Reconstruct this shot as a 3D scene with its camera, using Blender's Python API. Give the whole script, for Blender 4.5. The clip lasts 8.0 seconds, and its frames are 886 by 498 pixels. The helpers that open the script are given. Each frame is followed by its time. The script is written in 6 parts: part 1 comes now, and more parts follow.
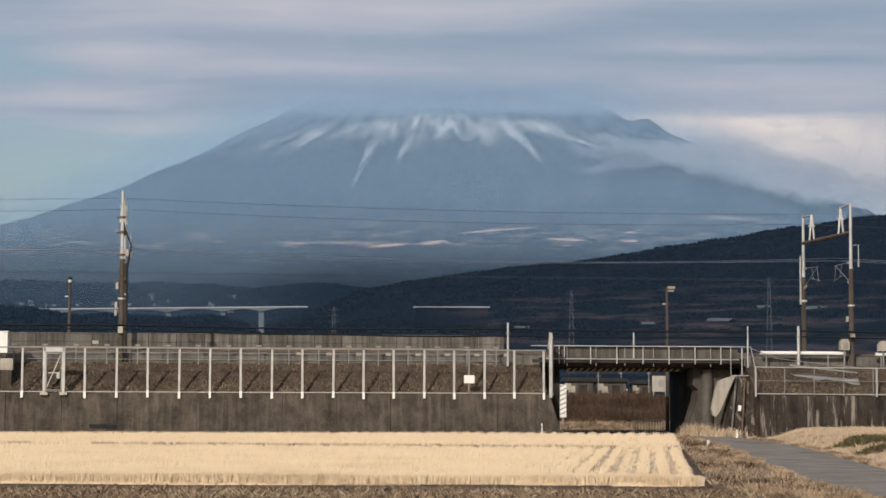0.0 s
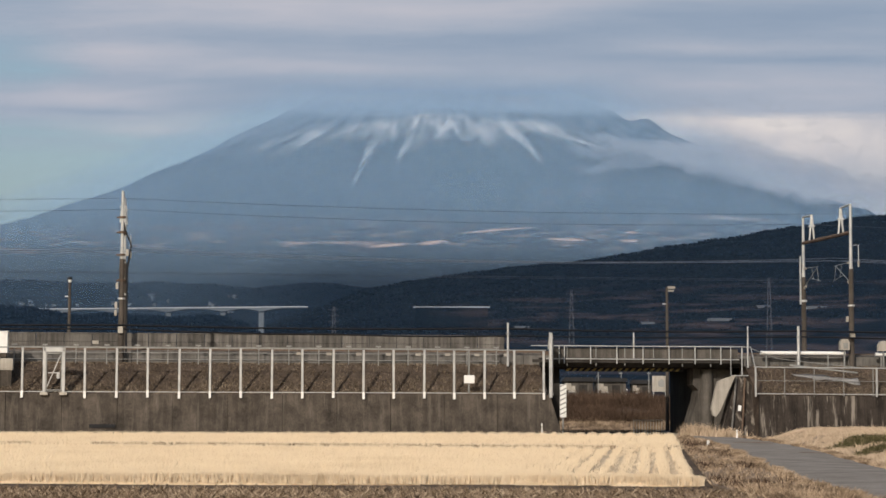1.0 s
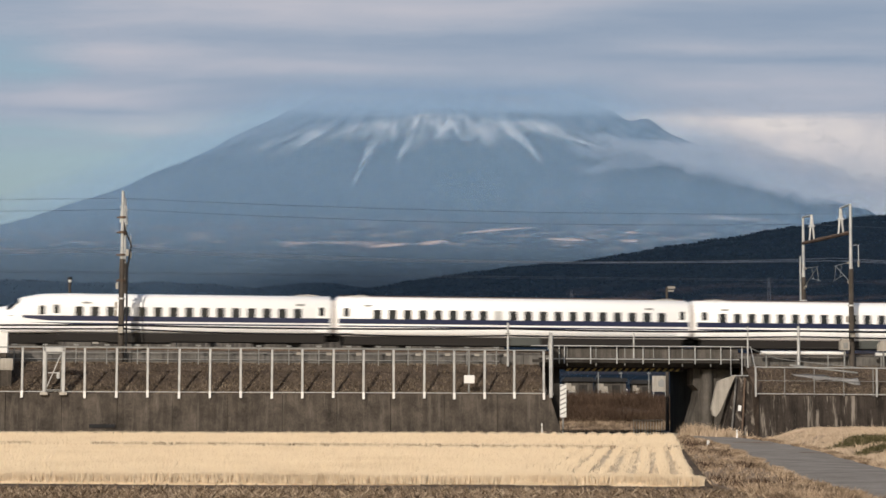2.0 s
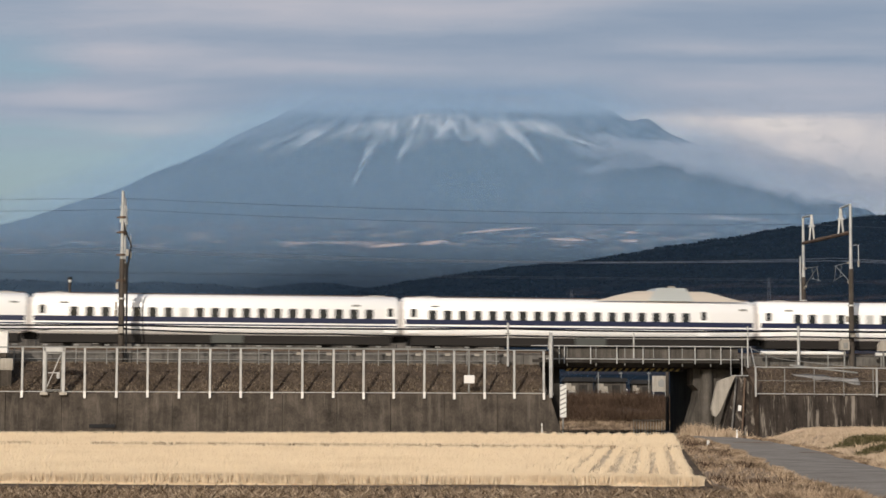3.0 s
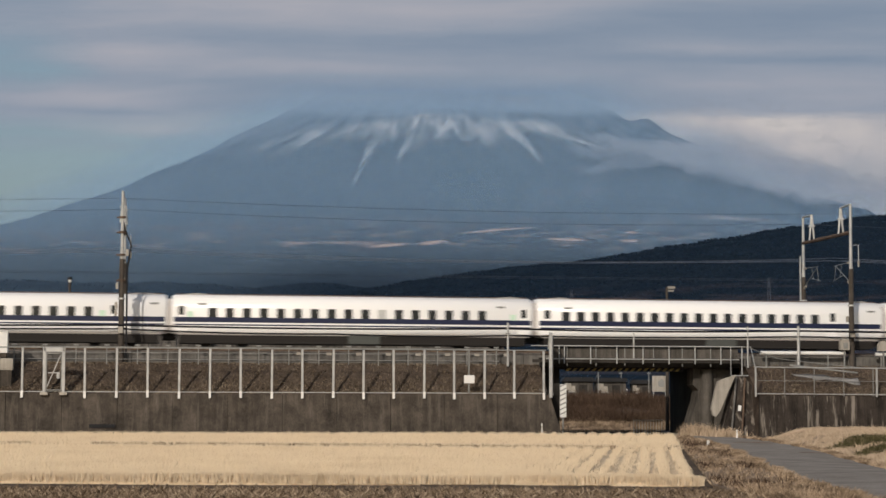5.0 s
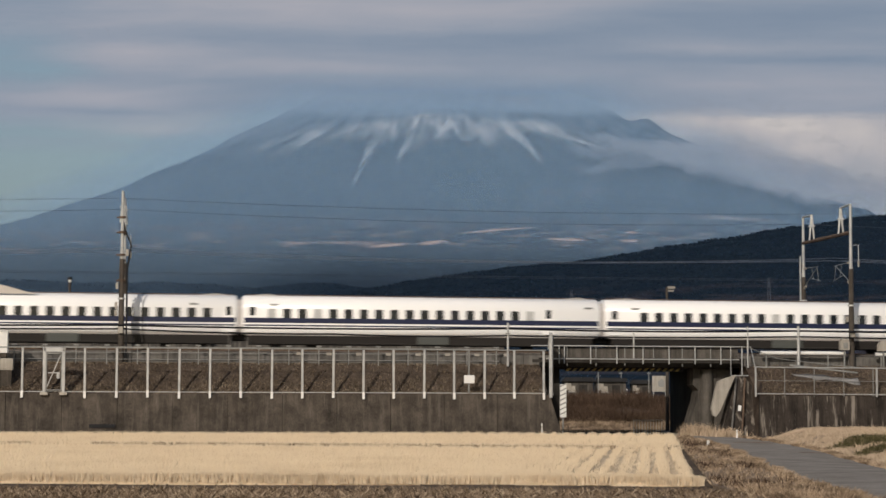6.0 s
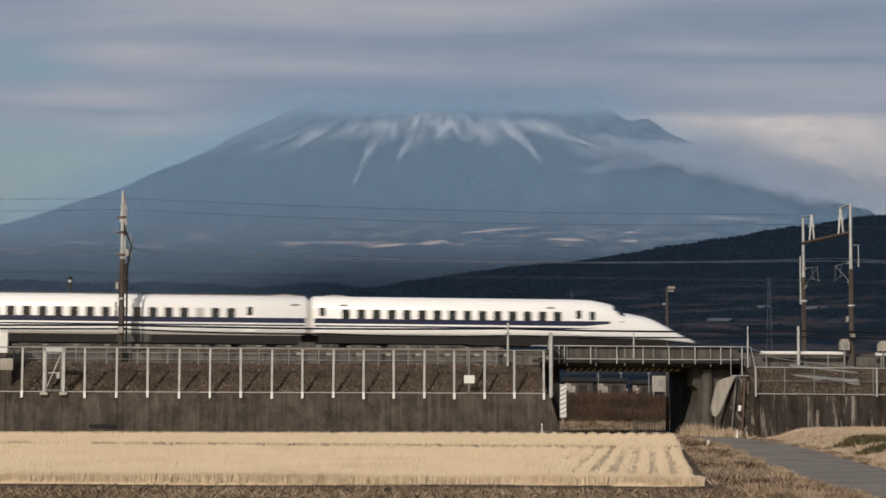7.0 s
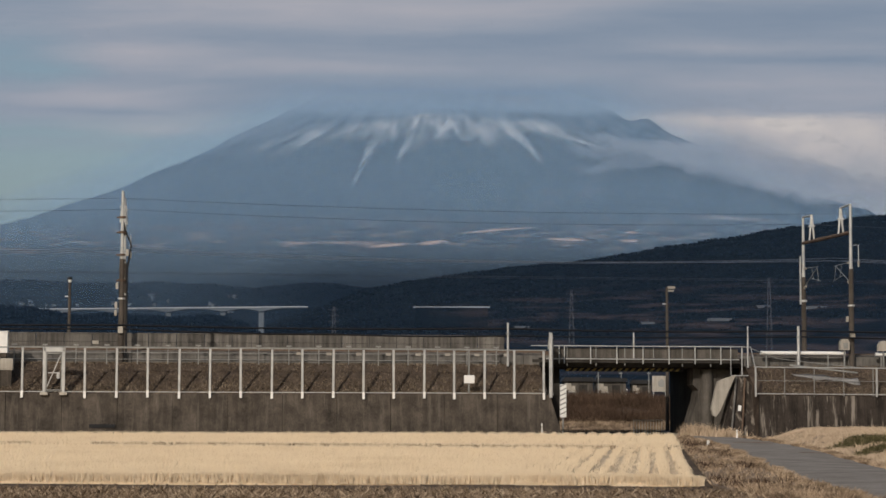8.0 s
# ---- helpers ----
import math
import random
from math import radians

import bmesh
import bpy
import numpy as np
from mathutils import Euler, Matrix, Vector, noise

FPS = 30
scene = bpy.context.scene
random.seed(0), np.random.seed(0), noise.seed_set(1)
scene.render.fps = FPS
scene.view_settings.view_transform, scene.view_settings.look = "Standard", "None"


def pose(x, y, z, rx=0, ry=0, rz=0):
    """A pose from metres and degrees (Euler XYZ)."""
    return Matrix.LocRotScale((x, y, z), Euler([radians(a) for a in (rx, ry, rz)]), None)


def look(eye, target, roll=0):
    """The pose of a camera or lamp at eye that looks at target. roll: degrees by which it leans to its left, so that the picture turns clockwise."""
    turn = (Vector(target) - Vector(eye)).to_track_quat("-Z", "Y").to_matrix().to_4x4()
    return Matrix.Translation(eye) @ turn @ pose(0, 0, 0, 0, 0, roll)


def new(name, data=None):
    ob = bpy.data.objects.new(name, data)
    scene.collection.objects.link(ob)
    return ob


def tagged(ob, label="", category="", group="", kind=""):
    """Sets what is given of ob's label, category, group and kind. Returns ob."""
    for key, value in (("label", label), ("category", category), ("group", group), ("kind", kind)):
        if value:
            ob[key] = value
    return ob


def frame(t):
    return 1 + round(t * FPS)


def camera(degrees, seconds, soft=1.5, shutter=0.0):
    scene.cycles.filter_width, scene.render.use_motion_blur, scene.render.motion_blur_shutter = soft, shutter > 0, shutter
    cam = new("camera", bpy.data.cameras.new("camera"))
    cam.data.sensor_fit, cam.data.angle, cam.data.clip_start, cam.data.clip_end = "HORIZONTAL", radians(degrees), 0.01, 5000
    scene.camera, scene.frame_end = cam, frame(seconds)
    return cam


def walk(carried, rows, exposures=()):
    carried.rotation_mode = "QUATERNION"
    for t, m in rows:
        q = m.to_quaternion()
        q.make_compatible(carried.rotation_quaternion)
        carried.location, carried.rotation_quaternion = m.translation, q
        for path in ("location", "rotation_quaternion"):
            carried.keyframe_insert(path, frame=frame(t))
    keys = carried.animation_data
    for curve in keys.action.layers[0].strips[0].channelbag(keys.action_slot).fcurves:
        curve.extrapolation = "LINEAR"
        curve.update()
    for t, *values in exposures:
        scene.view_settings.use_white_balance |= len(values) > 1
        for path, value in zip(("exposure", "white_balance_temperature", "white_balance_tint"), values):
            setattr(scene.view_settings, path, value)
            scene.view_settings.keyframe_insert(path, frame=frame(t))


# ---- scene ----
cam = camera(24, 8.0, soft=1.55, shutter=0.13)
EYE = (0, 0, 2.55)
VIEW = look(EYE, (0, 100, 2.55 + 7.158), roll=0.195)
walk(cam, [(0.0, VIEW), (8.0, VIEW)],
     exposures=[(0.0, -0.15), (1.2, -0.15), (2.6, -0.17), (3.1, -0.25), (3.5, -0.42), (3.9, -0.5), (7.0, -0.54), (8.0, -0.54)])

# ---- light ----
SUN_TURN, SUN_LIFT = 19.5, 27.0
world = bpy.data.worlds.new("world")
scene.world = world
world.use_nodes = True
wn, wl = world.node_tree.nodes, world.node_tree.links
wn.clear()
sky = wn.new("ShaderNodeTexSky")
sky.sky_type, sky.sun_disc = "NISHITA", False
sky.sun_elevation, sky.sun_rotation = radians(SUN_LIFT), radians(180 + SUN_TURN)
sky.dust_density, sky.air_density = 2.0, 1.0
bg, wo = wn.new("ShaderNodeBackground"), wn.new("ShaderNodeOutputWorld")
bg.inputs[1].default_value = 0.1
wl.new(sky.outputs[0], bg.inputs[0])
wl.new(bg.outputs[0], wo.inputs[0])

sun_data = bpy.data.lights.new("sun", "SUN")
sun_data.energy, sun_data.angle, sun_data.color = 3.5, radians(0.6), (1.0, 0.9, 0.79)
sun = new("sun", sun_data)
st, sl = radians(SUN_TURN), radians(SUN_LIFT)
SUN_AT = Vector((-math.sin(st) * math.cos(sl), -math.cos(st) * math.cos(sl), math.sin(sl)))
sun.matrix_world = look(SUN_AT * 60, (0, 0, 0))


# ---- materials ----
class Nodes:
    """A short way to wire a material."""

    def __init__(self, name):
        self.mat = bpy.data.materials.new(name)
        self.mat.use_nodes = True
        self.tree = self.mat.node_tree
        self.tree.nodes.clear()
        self.out = self.tree.nodes.new("ShaderNodeOutputMaterial")

    def add(self, kind, **values):
        n = self.tree.nodes.new(kind)
        for key, v in values.items():
            n.inputs[key.replace("_", " ")].default_value = v
        return n

    def link(self, a, b):
        self.tree.links.new(a, b)

    def noise(self, coord, scale, detail=4.0, rough=0.55, stretch=None):
        n = self.add("ShaderNodeTexNoise", Scale=scale, Detail=detail, Roughness=rough)
        if stretch:
            m = self.add("ShaderNodeMapping", Scale=stretch)
            self.link(coord, m.inputs[0])
            coord = m.outputs[0]
        self.link(coord, n.inputs["Vector"])
        return n.outputs["Fac"]

    def ramp(self, fac, *stops):
        n = self.add("ShaderNodeValToRGB")
        while len(n.color_ramp.elements) < len(stops):
            n.color_ramp.elements.new(0.5)
        for e, (p, c) in zip(n.color_ramp.elements, stops):
            e.position = p
            e.color = (c, c, c, 1) if isinstance(c, (int, float)) else (*c, 1)
        self.link(fac, n.inputs[0])
        return n.outputs[0]

    def soft(self, fac, *stops):
        """A ramp without kinks."""
        out = self.ramp(fac, *stops)
        out.node.color_ramp.interpolation = "B_SPLINE"
        return out

    def warp(self, coord, scale, amount, stretch=None):
        """Coordinates pushed about by noise, to fray what is laid on them."""
        n = self.add("ShaderNodeTexNoise", Scale=scale, Detail=5.0, Roughness=0.6)
        at = coord
        if stretch:
            m = self.add("ShaderNodeMapping", Scale=stretch)
            self.link(coord, m.inputs[0])
            at = m.outputs[0]
        self.link(at, n.inputs["Vector"])
        v = self.tree.nodes.new("ShaderNodeVectorMath")
        v.operation = "MULTIPLY_ADD"
        self.link(n.outputs["Color"], v.inputs[0])
        v.inputs[1].default_value = amount
        w = self.tree.nodes.new("ShaderNodeVectorMath")
        w.operation = "SUBTRACT"
        self.link(coord, v.inputs[2])
        self.link(v.outputs[0], w.inputs[0])
        w.inputs[1].default_value = tuple(a / 2 for a in amount)
        return w.outputs[0]

    def patch(self, coord, x, z, rx, rz, turn=0.0):
        """An oval patch in the upright plane: 1 at its middle, 0 at its rim."""
        m = self.tree.nodes.new("ShaderNodeMapping")
        m.vector_type = "TEXTURE"
        m.inputs["Location"].default_value = (x, 0, z)
        m.inputs["Rotation"].default_value = (0, radians(turn), 0)
        m.inputs["Scale"].default_value = (rx, 1e6, rz)
        g = self.tree.nodes.new("ShaderNodeTexGradient")
        g.gradient_type = "SPHERICAL"
        self.link(coord, m.inputs[0])
        self.link(m.outputs[0], g.inputs[0])
        return g.outputs["Fac"]

    def total(self, parts):
        out = parts[0]
        for p in parts[1:]:
            out = self.math("ADD", out, p)
        return out

    def math(self, op, a, b=None):
        n = self.tree.nodes.new("ShaderNodeMath")
        n.operation = op
        for k, v in enumerate((a, b)):
            if v is None:
                continue
            if isinstance(v, (int, float)):
                n.inputs[k].default_value = v
            else:
                self.link(v, n.inputs[k])
        return n.outputs[0]

    def mix(self, fac, a, b, how="MIX"):
        n = self.tree.nodes.new("ShaderNodeMixRGB")
        n.blend_type = how
        for k, v in enumerate((fac, a, b)):
            if isinstance(v, (int, float)):
                n.inputs[k].default_value = v
            elif isinstance(v, tuple):
                n.inputs[k].default_value = (*v, 1)
            else:
                self.link(v, n.inputs[k])
        return n.outputs[0]

    def finish(self, color, rough=0.8, metal=0.0, bump=None, depth=0.02, strength=0.6, specular=0.3):
        b = self.add("ShaderNodeBsdfPrincipled", Metallic=metal)
        b.inputs["Specular IOR Level"].default_value = specular
        if isinstance(color, tuple):
            b.inputs["Base Color"].default_value = (*color, 1)
        else:
            self.link(color, b.inputs["Base Color"])
        if isinstance(rough, (int, float)):
            b.inputs["Roughness"].default_value = rough
        else:
            self.link(rough, b.inputs["Roughness"])
        if bump is not None:
            n = self.add("ShaderNodeBump", Strength=strength, Distance=depth)
            self.link(bump, n.inputs["Height"])
            self.link(n.outputs[0], b.inputs["Normal"])
        self.link(b.outputs[0], self.out.inputs[0])
        return self.mat


def place_coord(n):
    return n.add("ShaderNodeNewGeometry").outputs["Position"]


def object_coord(n):
    return n.add("ShaderNodeTexCoord").outputs["Object"]


def surface(name, dark, light, coarse=0.6, fine=9.0, rough=0.8, metal=0.0, depth=0.01, specular=0.3, stretch=None, vary=0.0):
    """A weathered surface: two scales of variation between two colours, with relief."""
    n = Nodes(name)
    c = place_coord(n)
    big, small = n.noise(c, coarse, 4, 0.6, stretch), n.noise(c, fine, 5, 0.65)
    f = n.math("ADD", n.math("MULTIPLY", big, 0.6), n.math("MULTIPLY", small, 0.4))
    col = n.ramp(f, (0.36, dark), (0.64, light))
    if vary:
        r = n.add("ShaderNodeObjectInfo").outputs["Random"]
        v = n.math("ADD", n.math("MULTIPLY", r, 2 * vary), 1.0 - vary)
        col = n.mix(1.0, col, n.ramp(v, (0.0, 0.0), (1.0, 1.0)), "MULTIPLY")
    return n.finish(col, rough, metal, small, depth, specular=specular)


def concrete(name, dark, light, streak=0.5, vary=0.15, pale=0.0):
    """Stained concrete: blotches, streaks that run down, fine pores."""
    n = Nodes(name)
    c = place_coord(n)
    blot, pores = n.noise(c, 0.9, 5, 0.62), n.noise(c, 14, 4, 0.7)
    runs = n.noise(c, 1.0, 4, 0.6, (2.6, 2.6, 0.16))
    f = n.math("ADD", n.math("MULTIPLY", blot, 0.55), n.math("MULTIPLY", pores, 0.45))
    col = n.ramp(f, (0.36, dark), (0.66, light))
    col = n.mix(streak, col, n.ramp(runs, (0.38, 0.35), (0.58, 1.0)), "MULTIPLY")
    if pale:
        lime = n.noise(c, 1.0, 5, 0.7, (2.1, 2.1, 0.1))
        col = n.mix(n.math("MULTIPLY", n.ramp(lime, (0.54, 0.0), (0.64, 1.0)), pale), col, (0.3, 0.265, 0.225))
    r = n.add("ShaderNodeObjectInfo").outputs["Random"]
    v = n.math("ADD", n.math("MULTIPLY", r, 2 * vary), 1.0 - 2 * vary)
    col = n.mix(1.0, col, n.ramp(v, (0.0, 0.0), (1.0, 1.0)), "MULTIPLY")
    return n.finish(col, 0.9, 0, pores, 0.012, specular=0.2)


def island_mix(name, stops, rough=0.85, coarse=0.25, patch=0.35, through_light=0.0):
    """Blades, clods and stalks: a colour for each piece, with wider patches."""
    n = Nodes(name)
    r = n.add("ShaderNodeNewGeometry").outputs["Random Per Island"]
    c = place_coord(n)
    w = n.noise(c, coarse, 4, 0.6)
    f = n.math("ADD", n.math("MULTIPLY", r, 1 - patch), n.math("MULTIPLY", n.ramp(w, (0.3, 0.0), (0.7, 1.0)), patch))
    b = n.add("ShaderNodeBsdfDiffuse")
    col = n.ramp(f, *stops)
    n.link(col, b.inputs["Color"])
    last = b.outputs[0]
    if through_light:
        t, m = n.add("ShaderNodeBsdfTranslucent"), n.add("ShaderNodeMixShader", Fac=through_light)
        n.link(col, t.inputs["Color"])
        n.link(last, m.inputs[1])
        n.link(t.outputs[0], m.inputs[2])
        last = m.outputs[0]
    n.link(last, n.out.inputs[0])
    return n.mat


M_wall = concrete("old_concrete", (0.034, 0.0289, 0.0238), (0.14, 0.117, 0.0952), 0.45, 0.05, 0.15)
M_wall_pale = concrete("grey_concrete", (0.122, 0.115, 0.104), (0.23, 0.216, 0.198), 0.5, 0.12)
M_barrier = concrete("barrier_concrete", (0.136, 0.124, 0.108), (0.24, 0.22, 0.196), 0.8, 0.2)
M_clean = concrete("pale_concrete", (0.36, 0.33, 0.28), (0.5, 0.46, 0.4), 0.35, 0.08)
# Concrete again, darkened so that the underpass shade sits in its colour.
M_dark_conc = concrete("shaded_concrete", (0.0293, 0.0263, 0.0234), (0.0673, 0.0608, 0.0538), 0.5, 0.1)
M_pier = concrete("pier_concrete", (0.068, 0.0612, 0.053), (0.15, 0.136, 0.119), 0.6, 0.06)
M_stain = concrete("stained_concrete", (0.0281, 0.0225, 0.0187), (0.078, 0.0636, 0.053), 0.8, 0.08, 0.75)
M_galv = surface("galvanised_steel", (0.378, 0.378, 0.369), (0.54, 0.54, 0.522), 1.2, 22, 0.5, 0.35, 0.001, 0.4)
M_galv_dull = surface("dull_steel", (0.2, 0.2, 0.19), (0.33, 0.33, 0.31), 1.2, 22, 0.6, 0.3, 0.001, 0.35)
M_white = surface("white_paint", (0.7, 0.69, 0.66), (0.84, 0.83, 0.8), 1.0, 12, 0.5, 0, 0.001)
M_black = surface("black_rubber", (0.006, 0.006, 0.007), (0.016, 0.016, 0.018), 1, 15, 0.6, 0, 0.001)
M_pole = concrete("pole_concrete", (0.06, 0.051, 0.042), (0.12, 0.102, 0.087), 0.4, 0.05)
M_rust = surface("rusted_steel", (0.07, 0.045, 0.03), (0.2, 0.14, 0.1), 1.5, 18, 0.75, 0.2, 0.002)
M_wire = surface("wire", (0.04, 0.042, 0.05), (0.09, 0.095, 0.11), 1, 9, 0.5, 0.4, 0.0005)
M_wire_pale = surface("bare_wire", (0.19, 0.214, 0.25), (0.309, 0.333, 0.381), 1, 9, 0.45, 0.6, 0.0005)
M_soil = surface("field_soil", (0.06, 0.045, 0.033), (0.17, 0.13, 0.095), 0.35, 6, 0.95, 0, 0.05, 0.1)
M_ballast = surface("track_ballast", (0.072, 0.064, 0.056), (0.192, 0.168, 0.144), 2, 18, 0.95, 0, 0.05, 0.1)
M_turf = surface("dry_turf", (0.0372, 0.0281, 0.0223), (0.116, 0.0891, 0.0702), 0.8, 7, 0.95, 0, 0.06, 0.1)
M_thatch = surface("straw_bed", (0.6, 0.465, 0.3), (0.8, 0.645, 0.45), 0.5, 10, 0.95, 0, 0.05, 0.1)
M_verge = surface("verge_ground", (0.12, 0.088, 0.062), (0.36, 0.275, 0.195), 0.45, 5, 0.95, 0, 0.05, 0.1)
M_asphalt = surface("asphalt", (0.2, 0.178, 0.153), (0.36, 0.325, 0.285), 0.6, 14, 0.95, 0, 0.006, 0.05)
M_crop = island_mix("ripe_straw", [(0.0, (0.55, 0.425, 0.275)), (0.3, (0.735, 0.605, 0.435)), (1.0, (0.825, 0.7, 0.52))], patch=0.5, through_light=0.2)
M_straw = island_mix("loose_straw", [(0.0, (0.07, 0.05, 0.035)), (0.5, (0.22, 0.16, 0.11)), (1.0, (0.5, 0.4, 0.28))])
M_dry = island_mix("dry_grass", [(0.0, (0.2, 0.145, 0.1)), (0.35, (0.46, 0.355, 0.25)), (1.0, (0.7, 0.565, 0.42))], coarse=0.5)
M_vergegrass = island_mix("verge_grass", [(0.0, (0.06, 0.045, 0.032)), (0.35, (0.16, 0.115, 0.078)), (0.6, (0.4, 0.3, 0.205)), (1.0, (0.66, 0.53, 0.39))], coarse=0.9, patch=0.7)
M_green = island_mix("green_weed", [(0.0, (0.022, 0.022, 0.011)), (0.6, (0.075, 0.07, 0.034)), (1.0, (0.24, 0.19, 0.11))], coarse=0.6)
M_slopegrass = island_mix("slope_grass", [(0.0, (0.0414, 0.0328, 0.0243)), (0.5, (0.14, 0.109, 0.0802)), (1.0, (0.402, 0.329, 0.243))], coarse=0.7)
M_bush = island_mix("bare_brush", [(0.0, (0.0246, 0.0175, 0.0133)), (0.5, (0.0702, 0.0463, 0.0323)), (1.0, (0.183, 0.126, 0.0881))], coarse=0.3)
# Greys for far things; the blue of distance haze is mixed into their colours.
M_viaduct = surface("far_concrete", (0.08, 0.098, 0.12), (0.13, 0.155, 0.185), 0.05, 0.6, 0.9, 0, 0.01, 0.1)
M_tunnel = surface("far_dull_grey", (0.055, 0.063, 0.075), (0.1, 0.11, 0.125), 0.05, 0.6, 0.8, 0, 0.01, 0.2)
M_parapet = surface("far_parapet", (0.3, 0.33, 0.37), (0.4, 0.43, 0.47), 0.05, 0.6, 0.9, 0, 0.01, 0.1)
M_yellow = surface("dull_yellow_paint", (0.192, 0.144, 0.048), (0.3, 0.234, 0.09), 1, 9, 0.7, 0, 0.001)
M_tarp = surface("grey_tarpaulin", (0.16, 0.155, 0.15), (0.34, 0.33, 0.315), 0.9, 5, 0.7, 0, 0.03)
M_glass = surface("dark_window", (0.01, 0.013, 0.017), (0.025, 0.03, 0.036), 1, 5, 0.12, 0, 0.0005, 0.5)
M_shade = surface("window_blind", (0.45, 0.45, 0.44), (0.55, 0.55, 0.53), 1, 5, 0.4, 0, 0.0005, 0.5)


def paint(name, color, rough=0.3):
    """Clean vehicle enamel with a trace of road film low down in its noise."""
    n = Nodes(name)
    c = object_coord(n)
    film = n.noise(c, 0.7, 5, 0.6, (0.25, 1, 1))
    col = n.mix(n.ramp(film, (0.45, 0.0), (0.8, 0.12)), color, tuple(v * 0.8 for v in color))
    return n.finish(col, rough, 0, n.noise(c, 1.5, 2), 0.003, 0.15, 0.5)


M_train = paint("train_white", (0.93, 0.92, 0.9))
M_navy = paint("train_navy", (0.012, 0.018, 0.055))
M_under = paint("underfloor_grey", (0.02, 0.017, 0.015), 0.75)
M_cream = paint("fairing_cream", (0.54, 0.49, 0.43), 0.45)
M_cover = paint("cover_grey", (0.42, 0.45, 0.45), 0.45)
M_joint = paint("gangway_grey", (0.5, 0.47, 0.45), 0.6)
M_strip = paint("roof_brown_grey", (0.13, 0.1, 0.085), 0.7)
M_casing = paint("casing_grey_green", (0.07, 0.075, 0.068), 0.7)
M_shade_fairing = paint("shade_fairing_grey", (0.34, 0.315, 0.29), 0.6)
M_mint = paint("mint_mark", (0.66, 0.84, 0.68), 0.4)


# ---- shape helpers ----
class Shape:
    """Collects vertices and faces for one mesh."""

    def __init__(self):
        self.v, self.f = [], []

    def add(self, verts, faces):
        k = len(self.v)
        self.v += [tuple(p) for p in verts]
        self.f += [tuple(i + k for i in f) for f in faces]
        return self

    def box(self, x0, x1, y0, y1, z0, z1, c=0.0):
        """A box; c cuts its edges."""
        if c <= 0:
            v = [(x, y, z) for z in (z0, z1) for y in (y0, y1) for x in (x0, x1)]
            return self.add(v, [(0, 2, 3, 1), (4, 5, 7, 6), (0, 1, 5, 4), (2, 6, 7, 3), (0, 4, 6, 2), (1, 3, 7, 5)])
        c = min(c, (x1 - x0) * 0.45, (y1 - y0) * 0.45, (z1 - z0) * 0.45)
        v, index = [], {}
        for a, x in enumerate((x0, x1)):
            for b, y in enumerate((y0, y1)):
                for d, z in enumerate((z0, z1)):
                    ix, iy, iz = x + (c if a == 0 else -c), y + (c if b == 0 else -c), z + (c if d == 0 else -c)
                    for k, p in enumerate(((x, iy, iz), (ix, y, iz), (ix, iy, z))):
                        index[a, b, d, k] = len(v)
                        v.append(p)
        g = lambda a, b, d, k: index[a, b, d, k]
        f = []
        for s in (0, 1):
            o = (lambda q: q) if s else (lambda q: q[::-1])
            f.append(o((g(s, 0, 0, 0), g(s, 1, 0, 0), g(s, 1, 1, 0), g(s, 0, 1, 0))))
            f.append(o((g(0, s, 1, 1), g(1, s, 1, 1), g(1, s, 0, 1), g(0, s, 0, 1)))[::-1][::-1])
            f.append(o((g(0, 0, s, 2), g(1, 0, s, 2), g(1, 1, s, 2), g(0, 1, s, 2))))
        for a in (0, 1):
            for b in (0, 1):
                f.append((g(a, b, 0, 0), g(a, b, 0, 1), g(a, b, 1, 1), g(a, b, 1, 0)))
                f.append((g(a, 0, b, 0), g(a, 0, b, 2), g(a, 1, b, 2), g(a, 1, b, 0)))
                f.append((g(0, a, b, 1), g(0, a, b, 2), g(1, a, b, 2), g(1, a, b, 1)))
                for d in (0, 1):
                    f.append((g(a, b, d, 0), g(a, b, d, 1), g(a, b, d, 2)))
        return self.add(v, f)

    def rod(self, p, q, r, r2=None, n=8):
        """A round bar from p to q, tapering from r to r2."""
        p, q = Vector(p), Vector(q)
        r2 = r if r2 is None else r2
        w = (q - p).normalized()
        a = w.orthogonal().normalized()
        b = w.cross(a)
        ring = lambda o, s: [o + (a * math.cos(2 * math.pi * k / n) + b * math.sin(2 * math.pi * k / n)) * s for k in range(n)]
        v = ring(p, r) + ring(q, r2)
        f = [(k, (k + 1) % n, n + (k + 1) % n, n + k) for k in range(n)]
        return self.add(v, f + [tuple(range(n))[::-1], tuple(range(n, 2 * n))])

    def path(self, pts, r, n=5):
        """A bent bar of one piece through the points."""
        pts = [Vector(p) for p in pts]
        v = []
        for i, p in enumerate(pts):
            w = (pts[min(i + 1, len(pts) - 1)] - pts[max(i - 1, 0)]).normalized()
            up = Vector((0, 0, 1)) if abs(w.z) < 0.9 else Vector((0, 1, 0))
            a = w.cross(up).normalized()
            b = w.cross(a)
            v += [p + (a * math.cos(2 * math.pi * k / n) + b * math.sin(2 * math.pi * k / n)) * r for k in range(n)]
        f = [(i * n + k, i * n + (k + 1) % n, (i + 1) * n + (k + 1) % n, (i + 1) * n + k) for i in range(len(pts) - 1) for k in range(n)]
        return self.add(v, f + [tuple(range(n))[::-1], tuple(range(len(v) - n, len(v)))])

